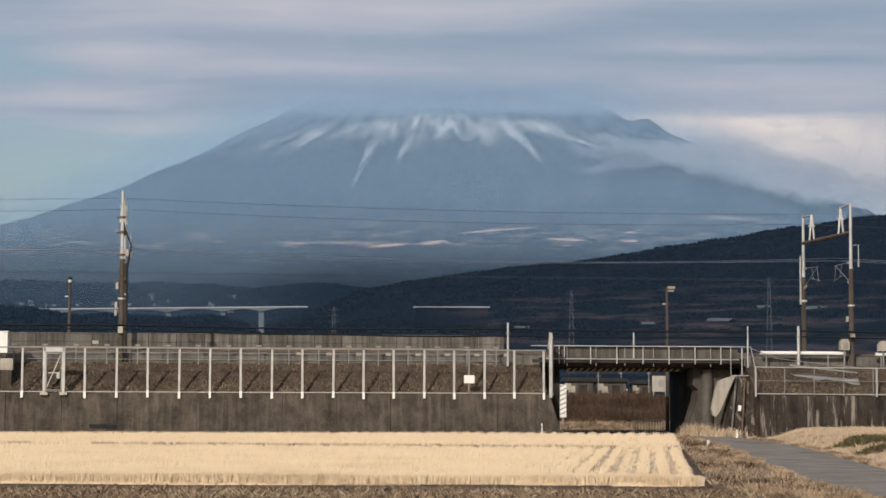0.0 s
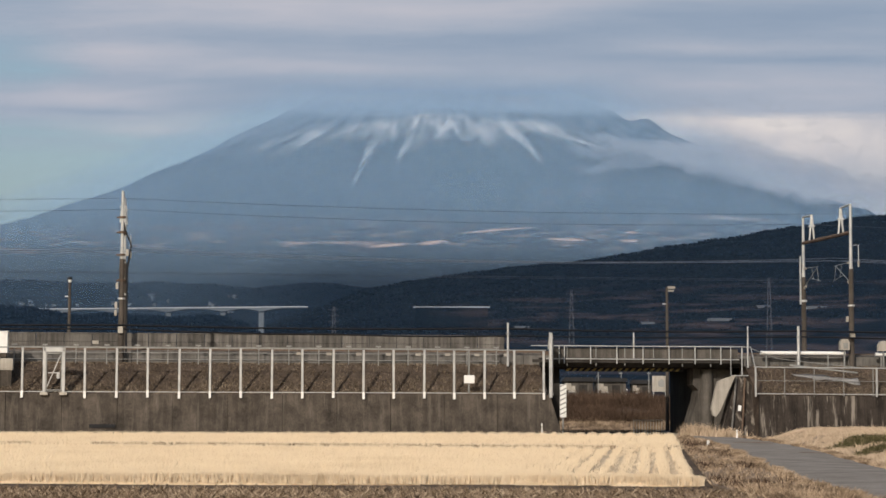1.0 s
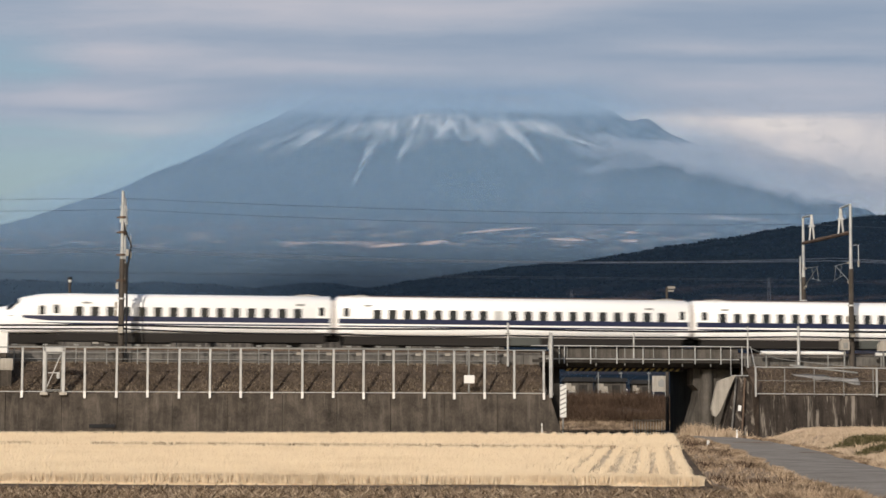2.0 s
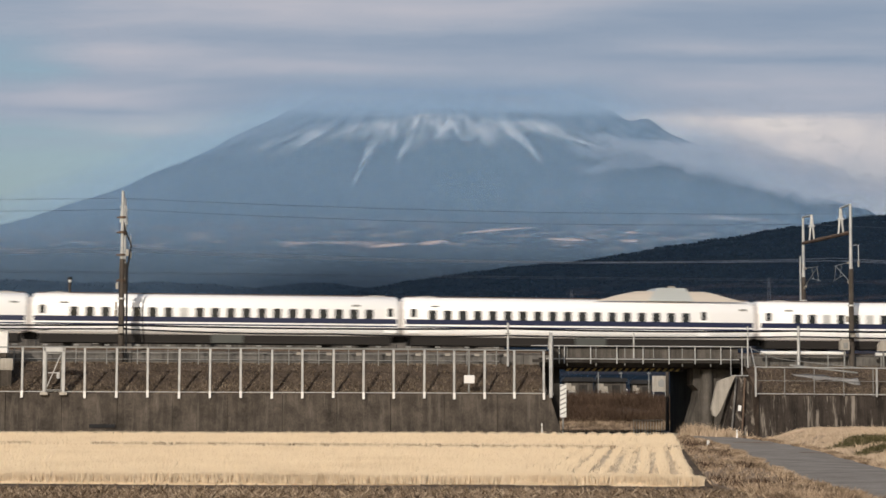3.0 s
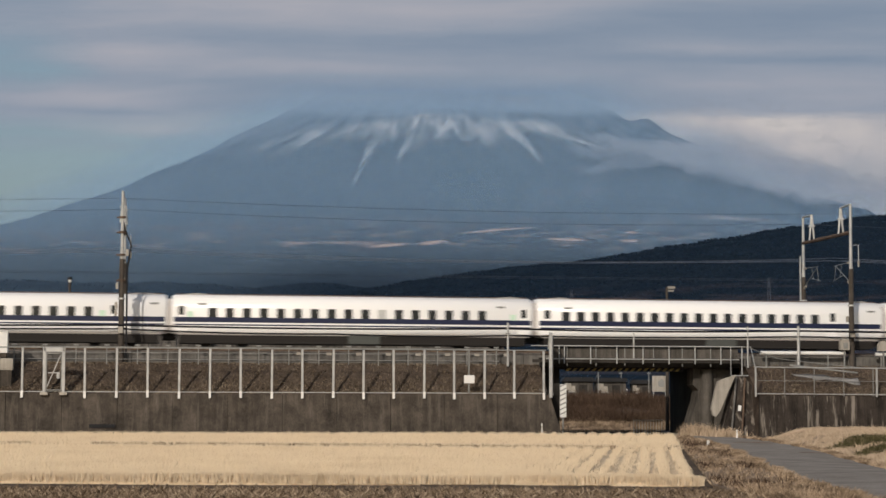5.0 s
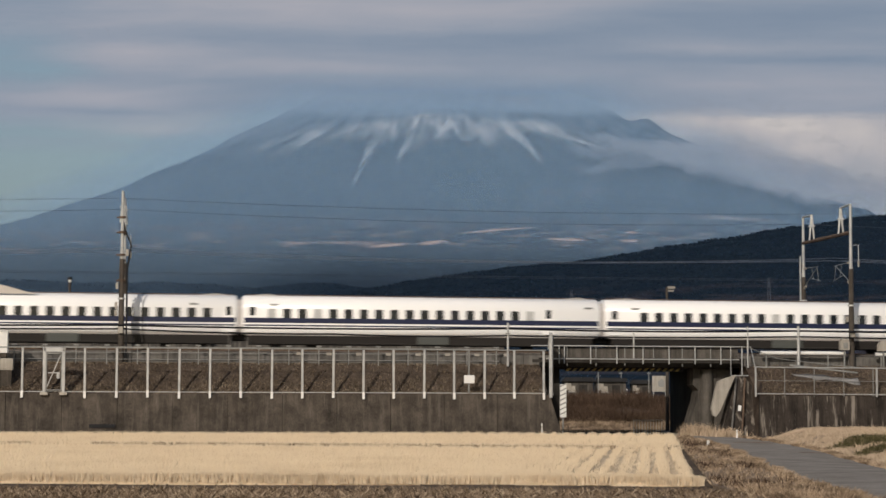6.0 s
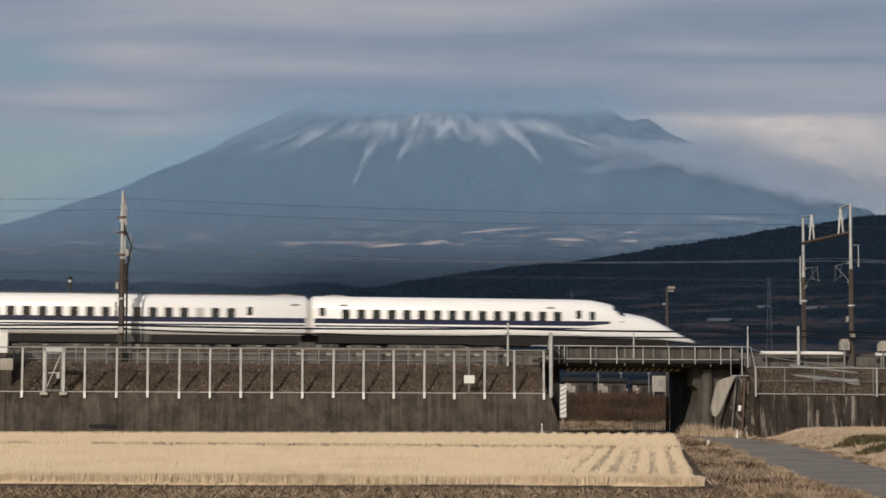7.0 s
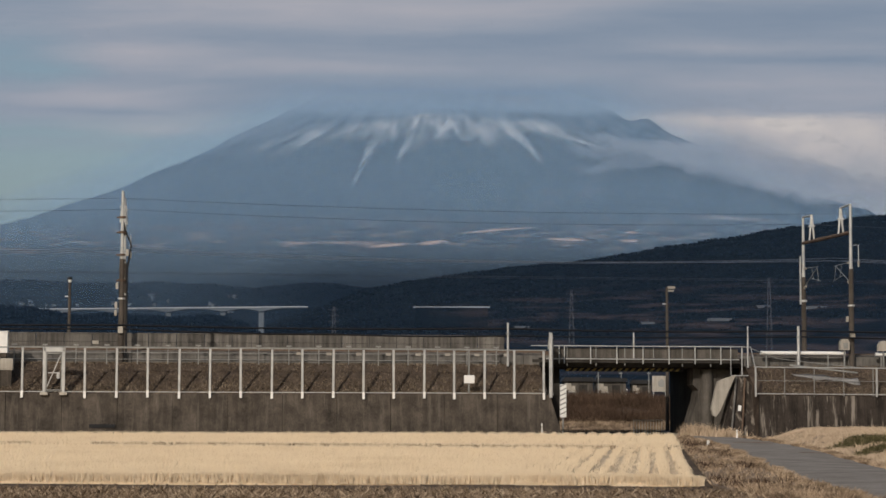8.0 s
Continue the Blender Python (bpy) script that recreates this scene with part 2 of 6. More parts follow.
    def prism(self, outline, axis, lo, hi):
        """An outline of two coordinates pulled along an axis (0, 1 or 2)."""
        put = lambda a, b, t: [(t, a, b), (a, t, b), (a, b, t)][axis]
        n = len(outline)
        v = [put(a, b, lo) for a, b in outline] + [put(a, b, hi) for a, b in outline]
        f = [(k, (k + 1) % n, n + (k + 1) % n, n + k) for k in range(n)]
        return self.add(v, f + [tuple(range(n))[::-1], tuple(range(n, 2 * n))])

    def mesh(self, name, material, smooth=False):
        me = bpy.data.meshes.new(name)
        me.from_pydata(self.v, [], self.f)
        bm = bmesh.new()
        bm.from_mesh(me)
        if len(self.f) < 3000:
            bmesh.ops.recalc_face_normals(bm, faces=bm.faces)
        bm.to_mesh(me)
        bm.free()
        me.materials.append(material)
        if smooth:
            for p in me.polygons:
                p.use_smooth = True
        return me


def part(name, shape, material, parent, label="", at=None, smooth=False):
    """One mesh object under a thing or under a part. shape: a Shape, or a mesh to share."""
    me = shape if isinstance(shape, bpy.types.Mesh) else shape.mesh(name, material, smooth)
    ob = new(name, me)
    ob.parent = parent
    if at is not None:
        ob.matrix_basis = at
    return tagged(ob, label)


def thing(name, m, label, category, group="", kind=""):
    ob = new(name)
    ob.empty_display_size = 0.3
    ob.matrix_basis = m
    return tagged(ob, label, category, group, kind)


def solid(name, shape, material, m, label, category, group="", kind="", smooth=False):
    """A thing of a single mesh."""
    ob = new(name, shape.mesh(name, material, smooth))
    ob.matrix_basis = m
    return tagged(ob, label, category, group, kind)


def cloud_of_faces(name, verts, faces, material, label, category, kind="stuff"):
    me = bpy.data.meshes.new(name)
    me.from_pydata(verts.tolist(), [], faces.tolist())
    me.materials.append(material)
    return tagged(new(name, me), label, category, kind=kind)


# along the line: x is the way along the track, y the way off from the camera
LINE = Matrix.Rotation(radians(7.5), 4, "Z")
TRACK = LINE @ Matrix.Translation((0, 143.2, 5.9)) @ Matrix.Rotation(radians(0.14), 4, "Y")


def on_line(s, d, z=0.0, rz=0.0):
    return LINE @ pose(s, d, z, 0, 0, rz)


# ---- distance ----
def land(name, xs, ys, height, material, label, category="hill", kind="structure"):
    """A height field over a grid."""
    gx, gy = np.meshgrid(xs, ys)
    gz = height(gx, gy)
    v = np.stack([gx, gy, gz], -1).reshape(-1, 3)
    nx, ny = len(xs), len(ys)
    k = (np.arange(ny - 1)[:, None] * nx + np.arange(nx - 1)).ravel()
    f = np.stack([k, k + 1, k + nx + 1, k + nx], -1)
    ob = cloud_of_faces(name, v, f, material, label, category, kind)
    for p in ob.data.polygons:
        p.use_smooth = True
    return ob


def waves(x, y, seed, octaves=5, rough=0.5):
    """Smooth pseudo-random relief between about -1 and 1, from turned sine waves."""
    rng = np.random.default_rng(seed)
    total, amp, freq = 0.0, 1.0, 1.0
    for _ in range(octaves):
        for _ in range(4):
            a, ph = rng.uniform(0, 2 * np.pi), rng.uniform(0, 2 * np.pi)
            total = total + amp * 0.35 * np.sin(freq * (x * np.cos(a) + y * np.sin(a)) + ph)
        amp, freq = amp * rough, freq * 2.03
    return total


PEAK = (6.0, 4300.0)


# across and up from the mountain's foot: middle, half length, half width, slope
GULLIES = [(-418, 507, 63, 8, 133), (-338, 475, 28, 6, 141), (-241, 501, 63, 10, 131), (-249, 513, 38, 13, 130), (-175, 504, 33, 9, 130), (-121, 513, 36, 14, 116),
           (-140, 443, 52, 8, 106), (-155, 379, 26, 4, 97), (-58, 510, 21, 5, 88), (-75, 446, 44, 8, 111), (-6, 495, 47, 9, 116), (17, 494, 37, 8, 65),
           (-97, 495, 30, 8, 94), (71, 484, 41, 20, 66), (114, 502, 59, 19, 53), (152, 448, 48, 8, 64), (255, 473, 61, 6, 15), (178, 504, 50, 16, 28)]
BARE_FIELDS = [(-21, 217, 28, 6.2, -12), (73, 246, 82, 3.3, -7), (169, 227, 37, 4.8, 3), (255, 223, 19, 4.7, -4), (266, 241, 15, 4.1, 0), (-79, 211, 39, 4.6, -5)]
FAINT_FIELDS = [(-207, 214, 25, 4.6, 4), (-325, 223, 16, 4.8, 0), (472, 298, 157, 13, -3), (-150, 217, 101, 6.2, 0)]


def mountain_material():
    n = Nodes("mountain_slopes")
    c = object_coord(n)
    sep = n.add("ShaderNodeSeparateXYZ")
    n.link(c, sep.inputs[0])
    x, y, z = sep.outputs
    ang = n.math("ARCTAN2", x, n.math("MULTIPLY", y, -1.0))
    comb = n.add("ShaderNodeCombineXYZ")
    n.link(n.math("MULTIPLY", ang, 15.0), comb.inputs[0])
    n.link(n.math("MULTIPLY", z, 0.006), comb.inputs[1])
    gully = n.noise(comb.outputs[0], 1.3, 8, 0.7)
    blot = n.noise(c, 0.004, 6, 0.6)
    fine = n.noise(c, 0.03, 5, 0.6)
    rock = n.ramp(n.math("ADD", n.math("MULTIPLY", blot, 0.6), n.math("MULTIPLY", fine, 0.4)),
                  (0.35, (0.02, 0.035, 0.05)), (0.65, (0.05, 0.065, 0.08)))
    # thin old snow over the top, thick snow left in the gullies
    line = n.math("ADD", n.math("MULTIPLY", gully, 260.0), n.math("MULTIPLY", fine, 80.0))
    dust = n.ramp(n.math("MULTIPLY", n.math("SUBTRACT", n.math("ADD", z, line), 632.0), 0.014), (0.0, 0.0), (1.0, 1.0))
    scour = n.ramp(n.noise(c, 0.045, 6, 0.7, (1.0, 1.0, 0.5)), (0.36, 0.2), (0.56, 1.0))
    thin = n.ramp(n.noise(comb.outputs[0], 3.2, 8, 0.75), (0.38, 0.15), (0.56, 1.0))
    dust = n.math("MULTIPLY", n.math("MULTIPLY", n.math("MULTIPLY", dust, scour), thin), 0.85)
    frayed = n.warp(c, 0.05, (30.0, 0.0, 24.0))
    rills = n.total([n.patch(frayed, *g) for g in GULLIES])
    rills = n.math("MULTIPLY", n.ramp(rills, (0.05, 0.0), (0.75, 1.0)), n.ramp(n.noise(c, 0.07, 5, 0.7), (0.3, 0.35), (0.6, 1.0)))
    snow = n.math("MINIMUM", n.math("ADD", dust, n.math("MULTIPLY", rills, 0.62)), 0.8)
    col = n.mix(snow, rock, (0.8, 0.8, 0.82))
    # mown and bare fields on the skirts
    comb2 = n.add("ShaderNodeCombineXYZ")
    n.link(n.math("MULTIPLY", x, 0.011), comb2.inputs[0])
    n.link(n.math("MULTIPLY", z, 0.06), comb2.inputs[1])
    bare = n.noise(comb2.outputs[0], 1.9, 6, 0.65)
    band = n.math("MULTIPLY", n.ramp(n.math("MULTIPLY", z, 0.002), (0.39, 0.0), (0.43, 1.0), (0.52, 0.8), (0.6, 0.0)),
                  n.ramp(bare, (0.5, 0.0), (0.72, 0.5)))
    ragged = n.warp(c, 0.06, (22.0, 0.0, 5.0), (0.5, 0.5, 1.5))
    fields = n.total([n.patch(ragged, *g) for g in BARE_FIELDS] + [n.math("MULTIPLY", n.patch(ragged, *g), 0.4) for g in FAINT_FIELDS])
    fields = n.math("MULTIPLY", n.ramp(fields, (0.12, 0.0), (0.6, 1.0)), n.ramp(n.noise(c, 0.09, 5, 0.7), (0.3, 0.5), (0.6, 1.0)))
    col = n.mix(n.math("MAXIMUM", band, n.math("MULTIPLY", fields, 0.95)), col, (0.72, 0.49, 0.38))
    return n.finish(col, 0.95, 0, fine, 6.0, 0.5, 0.05)


def mountain_height(x, y):
    dx, dy = x - PEAK[0], y - PEAK[1]
    r = np.hypot(dx, dy)
    h = sum(np.interp(np.abs(r + k), [0, 120, 250, 373, 490, 659, 804, 921, 1038, 1200, 1450, 1900],
                  [655, 652, 628, 560, 496, 416, 364, 321, 288, 265, 215, 105]) for k in (-80, -40, 0, 40, 80)) / 5
    a = np.arctan2(dx, -dy)
    gully = waves(a * 14, r * 0.004, 3, 4) * np.interp(r, [0, 150, 400, 900], [2, 10, 9, 2])
    side = np.exp(-(((x - 420) / 26) ** 2 + ((y - 4260) / 110) ** 2)) * 16 - np.exp(-(((x - 375) / 24) ** 2 + ((y - 4260) / 160) ** 2)) * 9 + np.exp(-(((x - 490) / 100) ** 2 + ((y - 4290) / 190) ** 2)) * 30
    east = np.exp(-(((x - 880) / 190) ** 2 + ((y - 4500) / 400) ** 2)) * 30 + np.exp(-(((x - 892) / 46) ** 2 + ((y - 4400) / 130) ** 2)) * 34 + np.exp(-(((x - 770) / 110) ** 2 + ((y - 4330) / 160) ** 2)) * 28
    return h + gully + side + east + waves(x * 0.02, y * 0.02, 9, 4) * 3


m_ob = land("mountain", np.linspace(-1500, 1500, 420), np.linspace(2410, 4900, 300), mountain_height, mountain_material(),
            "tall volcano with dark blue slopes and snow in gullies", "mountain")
m_ob.data.transform(Matrix.Translation((-PEAK[0], -PEAK[1], 0)))
m_ob.location = (PEAK[0], PEAK[1], 0)


def forest_material(name, low, high, tan, much):
    n = Nodes(name)
    c = place_coord(n)
    big, small = n.noise(c, 0.012, 5, 0.6), n.noise(c, 0.12, 4, 0.7)
    f = n.math("ADD", n.math("MULTIPLY", big, 0.5), n.math("MULTIPLY", small, 0.5))
    col = n.ramp(f, (0.36, low), (0.64, high))
    sep = n.add("ShaderNodeSeparateXYZ")
    n.link(c, sep.inputs[0])
    comb = n.add("ShaderNodeCombineXYZ")
    n.link(n.math("MULTIPLY", sep.outputs[0], 0.012), comb.inputs[0])
    n.link(n.math("MULTIPLY", sep.outputs[2], 0.11), comb.inputs[1])
    rows = n.noise(comb.outputs[0], 1.5, 5, 0.6)
    where = n.math("MULTIPLY", n.ramp(rows, (0.5, 0.0), (0.64, 1.0)), n.ramp(n.math("MULTIPLY", sep.outputs[2], 0.01), (0.62, 1.0), (0.85, 0.0)))
    right = n.ramp(n.math("ADD", n.math("MULTIPLY", sep.outputs[0], 0.004), 0.5), (0.45, 0.0), (0.75, 1.0))
    col = n.mix(n.math("MULTIPLY", n.math("MULTIPLY", where, right), much), col, tan)
    return n.finish(col, 0.95, 0, small, 4.0, 0.8, 0.05)


# Both forest colours lean blue: the haze of distance is put into them.
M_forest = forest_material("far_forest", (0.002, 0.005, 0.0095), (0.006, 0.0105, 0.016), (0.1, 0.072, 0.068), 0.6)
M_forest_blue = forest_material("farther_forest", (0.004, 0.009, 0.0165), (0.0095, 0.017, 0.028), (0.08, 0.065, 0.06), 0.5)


def rise(t):
    t = np.clip(t, 0, 1)
    return t * t * (3 - 2 * t)


HILL_X = [-177, -109, -70, -31, 8, 57, 106, 155, 208, 253, 302, 341, 384, 449, 900]
HILL_Z = [55, 80, 95, 103, 110, 116, 121, 129, 135, 144, 152, 157, 163, 170, 200]


def ridge_height(x, y):
    crest = np.interp(x * 1800 / np.maximum(y, 300), HILL_X, HILL_Z) * np.minimum(y / 1800, 1.0) + 1.5
    return (crest * (0.18 * rise((y - 420) / 400) + 0.82 * rise((y - 700) / 1100)) + waves(x * 0.05, y * 0.05, 5, 5) * 2.2 * rise((y - 500) / 900)
            - 3 + rise((y - 1850) / 500) * -60)


def low_height(x, y):
    crest = np.interp(x * 2300 / np.maximum(y, 300), [-583, -489, -396, -302, -208, -115, -21, 73, 400], [133, 130, 126, 129, 125, 130, 123, 118, 110]) * np.minimum(y / 2300, 1.0)
    return crest * rise((y - 1330) / 950) + waves(x * 0.03, y * 0.03, 8, 5) * 4.5 * rise((y - 1330) / 400) - 3


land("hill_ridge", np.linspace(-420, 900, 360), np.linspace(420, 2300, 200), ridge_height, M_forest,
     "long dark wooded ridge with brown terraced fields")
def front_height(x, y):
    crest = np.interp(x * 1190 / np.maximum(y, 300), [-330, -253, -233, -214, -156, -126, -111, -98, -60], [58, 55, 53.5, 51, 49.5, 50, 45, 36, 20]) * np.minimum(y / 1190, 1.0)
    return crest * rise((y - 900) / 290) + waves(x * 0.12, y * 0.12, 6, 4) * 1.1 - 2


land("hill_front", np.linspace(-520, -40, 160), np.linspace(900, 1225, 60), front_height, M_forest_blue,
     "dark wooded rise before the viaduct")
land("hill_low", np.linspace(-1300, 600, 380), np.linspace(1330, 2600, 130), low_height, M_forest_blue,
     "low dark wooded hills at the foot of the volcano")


def woods(name, count, seed, x0, x1, y0, y1, height, size, material, label):
    """A far canopy: many small pointed crowns that roughen the skyline."""
    rng = np.random.default_rng(seed)
    x, y = rng.uniform(x0, x1, count), rng.uniform(y0, y1, count)
    z = height(x, y)
    r, h = size * rng.uniform(0.5, 1.2, count), size * rng.uniform(0.8, 2.0, count)
    a = rng.uniform(0, 2, count)[:, None] + np.arange(5) * 1.2566
    jit = r[:, None] * rng.uniform(0.6, 1.3, (count, 5))
    ring = np.stack([x[:, None] + np.cos(a) * jit, y[:, None] + np.sin(a) * jit, (z + h * 0.3)[:, None] + rng.normal(0, 0.3, (count, 5))], -1)
    top = np.stack([x + rng.normal(0, 0.4, count), y, z + h], -1)[:, None]
    low = np.stack([x, y, z - 1.0], -1)[:, None]
    v = np.concatenate([ring, top, low], 1).reshape(-1, 3)
    k = np.arange(count)[:, None, None] * 7
    j = np.arange(5)
    f = np.concatenate([np.stack([j, (j + 1) % 5, np.full(5, 5)], -1), np.stack([(j + 1) % 5, j, np.full(5, 6)], -1)])
    cloud_of_faces(name, v, (k + f).reshape(-1, 3), material, label, "woods")


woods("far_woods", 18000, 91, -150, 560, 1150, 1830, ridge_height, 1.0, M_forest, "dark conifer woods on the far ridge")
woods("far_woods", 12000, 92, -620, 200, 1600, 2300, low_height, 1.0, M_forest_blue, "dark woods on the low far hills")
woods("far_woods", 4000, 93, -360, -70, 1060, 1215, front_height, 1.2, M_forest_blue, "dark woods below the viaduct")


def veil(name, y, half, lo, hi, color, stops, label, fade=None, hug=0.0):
    """An upright sheet across the valley whose tint stands in for distance haze."""
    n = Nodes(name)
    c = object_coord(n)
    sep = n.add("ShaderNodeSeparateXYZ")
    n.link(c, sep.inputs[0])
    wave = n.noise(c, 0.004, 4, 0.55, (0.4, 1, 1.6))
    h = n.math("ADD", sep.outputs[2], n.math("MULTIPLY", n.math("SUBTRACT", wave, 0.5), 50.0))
    # its upper edge sinks away from the middle, fitted to the slopes as the camera sees them
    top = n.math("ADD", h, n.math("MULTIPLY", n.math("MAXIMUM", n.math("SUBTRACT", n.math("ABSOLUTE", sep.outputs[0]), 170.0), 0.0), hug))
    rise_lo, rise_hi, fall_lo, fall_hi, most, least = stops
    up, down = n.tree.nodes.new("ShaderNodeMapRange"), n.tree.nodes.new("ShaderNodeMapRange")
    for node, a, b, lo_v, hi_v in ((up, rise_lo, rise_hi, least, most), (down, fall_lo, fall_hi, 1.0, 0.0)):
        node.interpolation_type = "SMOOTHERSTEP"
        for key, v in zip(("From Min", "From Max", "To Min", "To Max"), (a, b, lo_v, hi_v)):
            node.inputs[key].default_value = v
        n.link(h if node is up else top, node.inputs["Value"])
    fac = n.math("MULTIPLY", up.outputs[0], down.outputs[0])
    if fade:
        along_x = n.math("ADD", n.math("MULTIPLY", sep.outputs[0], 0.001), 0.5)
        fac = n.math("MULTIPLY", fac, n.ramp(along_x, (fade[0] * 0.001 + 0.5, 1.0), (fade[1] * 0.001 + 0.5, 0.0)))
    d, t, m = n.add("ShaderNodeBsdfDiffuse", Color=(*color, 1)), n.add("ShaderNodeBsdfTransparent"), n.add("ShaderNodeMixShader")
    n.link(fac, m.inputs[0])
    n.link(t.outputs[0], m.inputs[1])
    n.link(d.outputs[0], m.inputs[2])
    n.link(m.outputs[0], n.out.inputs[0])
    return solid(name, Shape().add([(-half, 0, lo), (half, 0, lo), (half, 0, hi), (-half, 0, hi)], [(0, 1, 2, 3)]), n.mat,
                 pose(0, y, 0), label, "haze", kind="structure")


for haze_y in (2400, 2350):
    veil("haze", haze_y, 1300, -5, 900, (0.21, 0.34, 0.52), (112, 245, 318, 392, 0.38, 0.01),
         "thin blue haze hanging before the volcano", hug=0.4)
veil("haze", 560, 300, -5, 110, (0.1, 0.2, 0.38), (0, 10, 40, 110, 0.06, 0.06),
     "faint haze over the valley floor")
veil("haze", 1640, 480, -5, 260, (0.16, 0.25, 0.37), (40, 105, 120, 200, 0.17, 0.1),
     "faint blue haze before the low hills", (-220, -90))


def cloud_sheet(name, y, x0, x1, z0, z1, shape_fn, label):
    """A far bank of cloud, glowing, with light and shade put into its colour; cover and tone follow streaks and noise.
    """
    n = Nodes(name)
    c = object_coord(n)
    fac, col = shape_fn(n, c)
    e, t, m = n.add("ShaderNodeEmission"), n.add("ShaderNodeBsdfTransparent"), n.add("ShaderNodeMixShader")
    n.link(col, e.inputs["Color"])
    n.link(fac, m.inputs[0])
    n.link(t.outputs[0], m.inputs[1])
    n.link(e.outputs[0], m.inputs[2])
    n.link(m.outputs[0], n.out.inputs[0])
    return solid(name, Shape().add([(x0, 0, z0), (x1, 0, z0), (x1, 0, z1), (x0, 0, z1)], [(0, 1, 2, 3)]), n.mat,
                 pose(0, y, 0), label, "cloud", kind="structure")


def billows(n, coord, banks):
    """The sum of oval banks of cloud: across, up, half length, half height, slope, weight."""
    return n.total([n.math("MULTIPLY", n.patch(coord, *b[:5]), b[5]) for b in banks])


# DECK and HEAP weights paint the clouds' lighter and shaded parts into the glow.
DECK = [(-523, 505, 250, 36, 0, 0.3), (-581, 645, 209, 29, 0, 0.3), (-654, 567, 292, 33, 0, 0.3), (-497, 615, 418, 25, 0, 0.15), (-445, 727, 564, 57, 0, 0.25), (29, 724, 459, 47, 0, 0.2), (504, 656, 459, 21, 0, 0.2), (556, 587, 480, 46, 0, 0.25),
        (-76, 617, 564, 21, 0, 0.12), (-23, 559, 564, 52, 0, -0.3), (662, 715, 480, 58, 0, -0.3), (-371, 680, 355, 29, 0, -0.15), (135, 665, 407, 29, 0, -0.15), (714, 634, 355, 14, 0, -0.2), (-653, 535, 209, 9, 0, -0.15)]
GAPS = [(-813, 641, 177, 78, 0, 0.9), (-749, 609, 136, 25, 0, 0.5),
        (-790, 503, 271, 35, 0, 0.5)]
HEAP = [(815, 639, 171, 72, 0, 0.5), (682, 652, 145, 42, 0, 0.35), (960, 593, 184, 92, 0, 0.25), (523, 654, 171, 24, 0, 0.3), (1025, 487, 302, 105, 0, -0.4),
        (616, 603, 224, 34, 0, -0.15)]
WISP = [(257, 282, 123, 18, 3, 0.9), (354, 271, 136, 30, 12, 1.3), (438, 248, 142, 27, 8, 1.2),
        (192, 268, 77, 9, -4, 0.5), (202, 297, 48, 9, 10, 0.6), (296, 288, 58, 13, 5, 0.6)]


def split(n, c):
    sep = n.add("ShaderNodeSeparateXYZ")
    n.link(c, sep.inputs[0])
    return sep.outputs[0], sep.outputs[2]


def deck(n, c):
    x, z = split(n, c)
    frayed = n.warp(c, 0.006, (180.0, 0.0, 32.0), (0.35, 1, 1.6))
    long, mid = n.noise(frayed, 0.006, 5, 0.55, (0.16, 1, 1.9)), n.noise(frayed, 0.022, 6, 0.6, (0.2, 1, 1.3))
    streak = n.math("ADD", n.math("MULTIPLY", long, 0.7), n.math("MULTIPLY", mid, 0.3))
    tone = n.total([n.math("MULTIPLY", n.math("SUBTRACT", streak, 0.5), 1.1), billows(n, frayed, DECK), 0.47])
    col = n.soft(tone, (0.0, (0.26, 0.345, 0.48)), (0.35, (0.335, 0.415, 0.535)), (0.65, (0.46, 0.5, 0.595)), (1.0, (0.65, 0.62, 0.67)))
    # sharp below over the summit, a thin trailing veil towards the clear sky
    drop = n.math("ADD", n.math("MULTIPLY", n.math("SUBTRACT", z, 532.0), 0.0052), n.math("ADD", 0.5, n.math("MULTIPLY", n.math("SUBTRACT", mid, 0.5), 0.28)))
    over = n.soft(drop, (0.44, 0.0), (0.49, 0.45), (0.56, 1.0))
    veil_low = n.soft(drop, (0.08, 0.0), (0.24, 0.4), (0.4, 0.85), (0.55, 1.0))
    left = n.soft(n.math("MULTIPLY", n.math("ADD", x, 700.0), 0.001), (0.2, 0.0), (0.42, 1.0))
    cover = n.math("ADD", n.math("MULTIPLY", over, left), n.math("MULTIPLY", veil_low, n.math("SUBTRACT", 1.0, left)))
    gap = n.math("ADD", billows(n, frayed, GAPS), n.math("MULTIPLY", n.math("SUBTRACT", 0.5, streak), n.soft(n.math("MULTIPLY", n.math("ADD", x, 1000.0), 0.001), (0.1, 1.6), (0.5, 0.0))))
    return n.math("MINIMUM", n.math("MAXIMUM", n.math("SUBTRACT", cover, n.math("MAXIMUM", gap, 0.0)), 0.0), 1.0), col


def heap(n, c):
    x, z = split(n, c)
    frayed = n.warp(c, 0.009, (120.0, 0.0, 60.0))
    puff = n.noise(frayed, 0.012, 7, 0.62, (0.6, 1, 1))
    tone = n.total([n.math("MULTIPLY", n.math("SUBTRACT", puff, 0.5), 0.9), billows(n, frayed, HEAP), 0.4])
    col = n.soft(tone, (0.0, (0.43, 0.45, 0.52)), (0.35, (0.59, 0.56, 0.6)), (0.7, (0.78, 0.7, 0.69)), (1.0, (0.97, 0.86, 0.79)))
    edge = n.math("ADD", n.math("MULTIPLY", n.math("SUBTRACT", x, 320.0), 0.009), n.math("MULTIPLY", n.math("SUBTRACT", puff, 0.5), 1.2))
    return n.soft(edge, (0.0, 0.0), (1.0, 1.0)), col


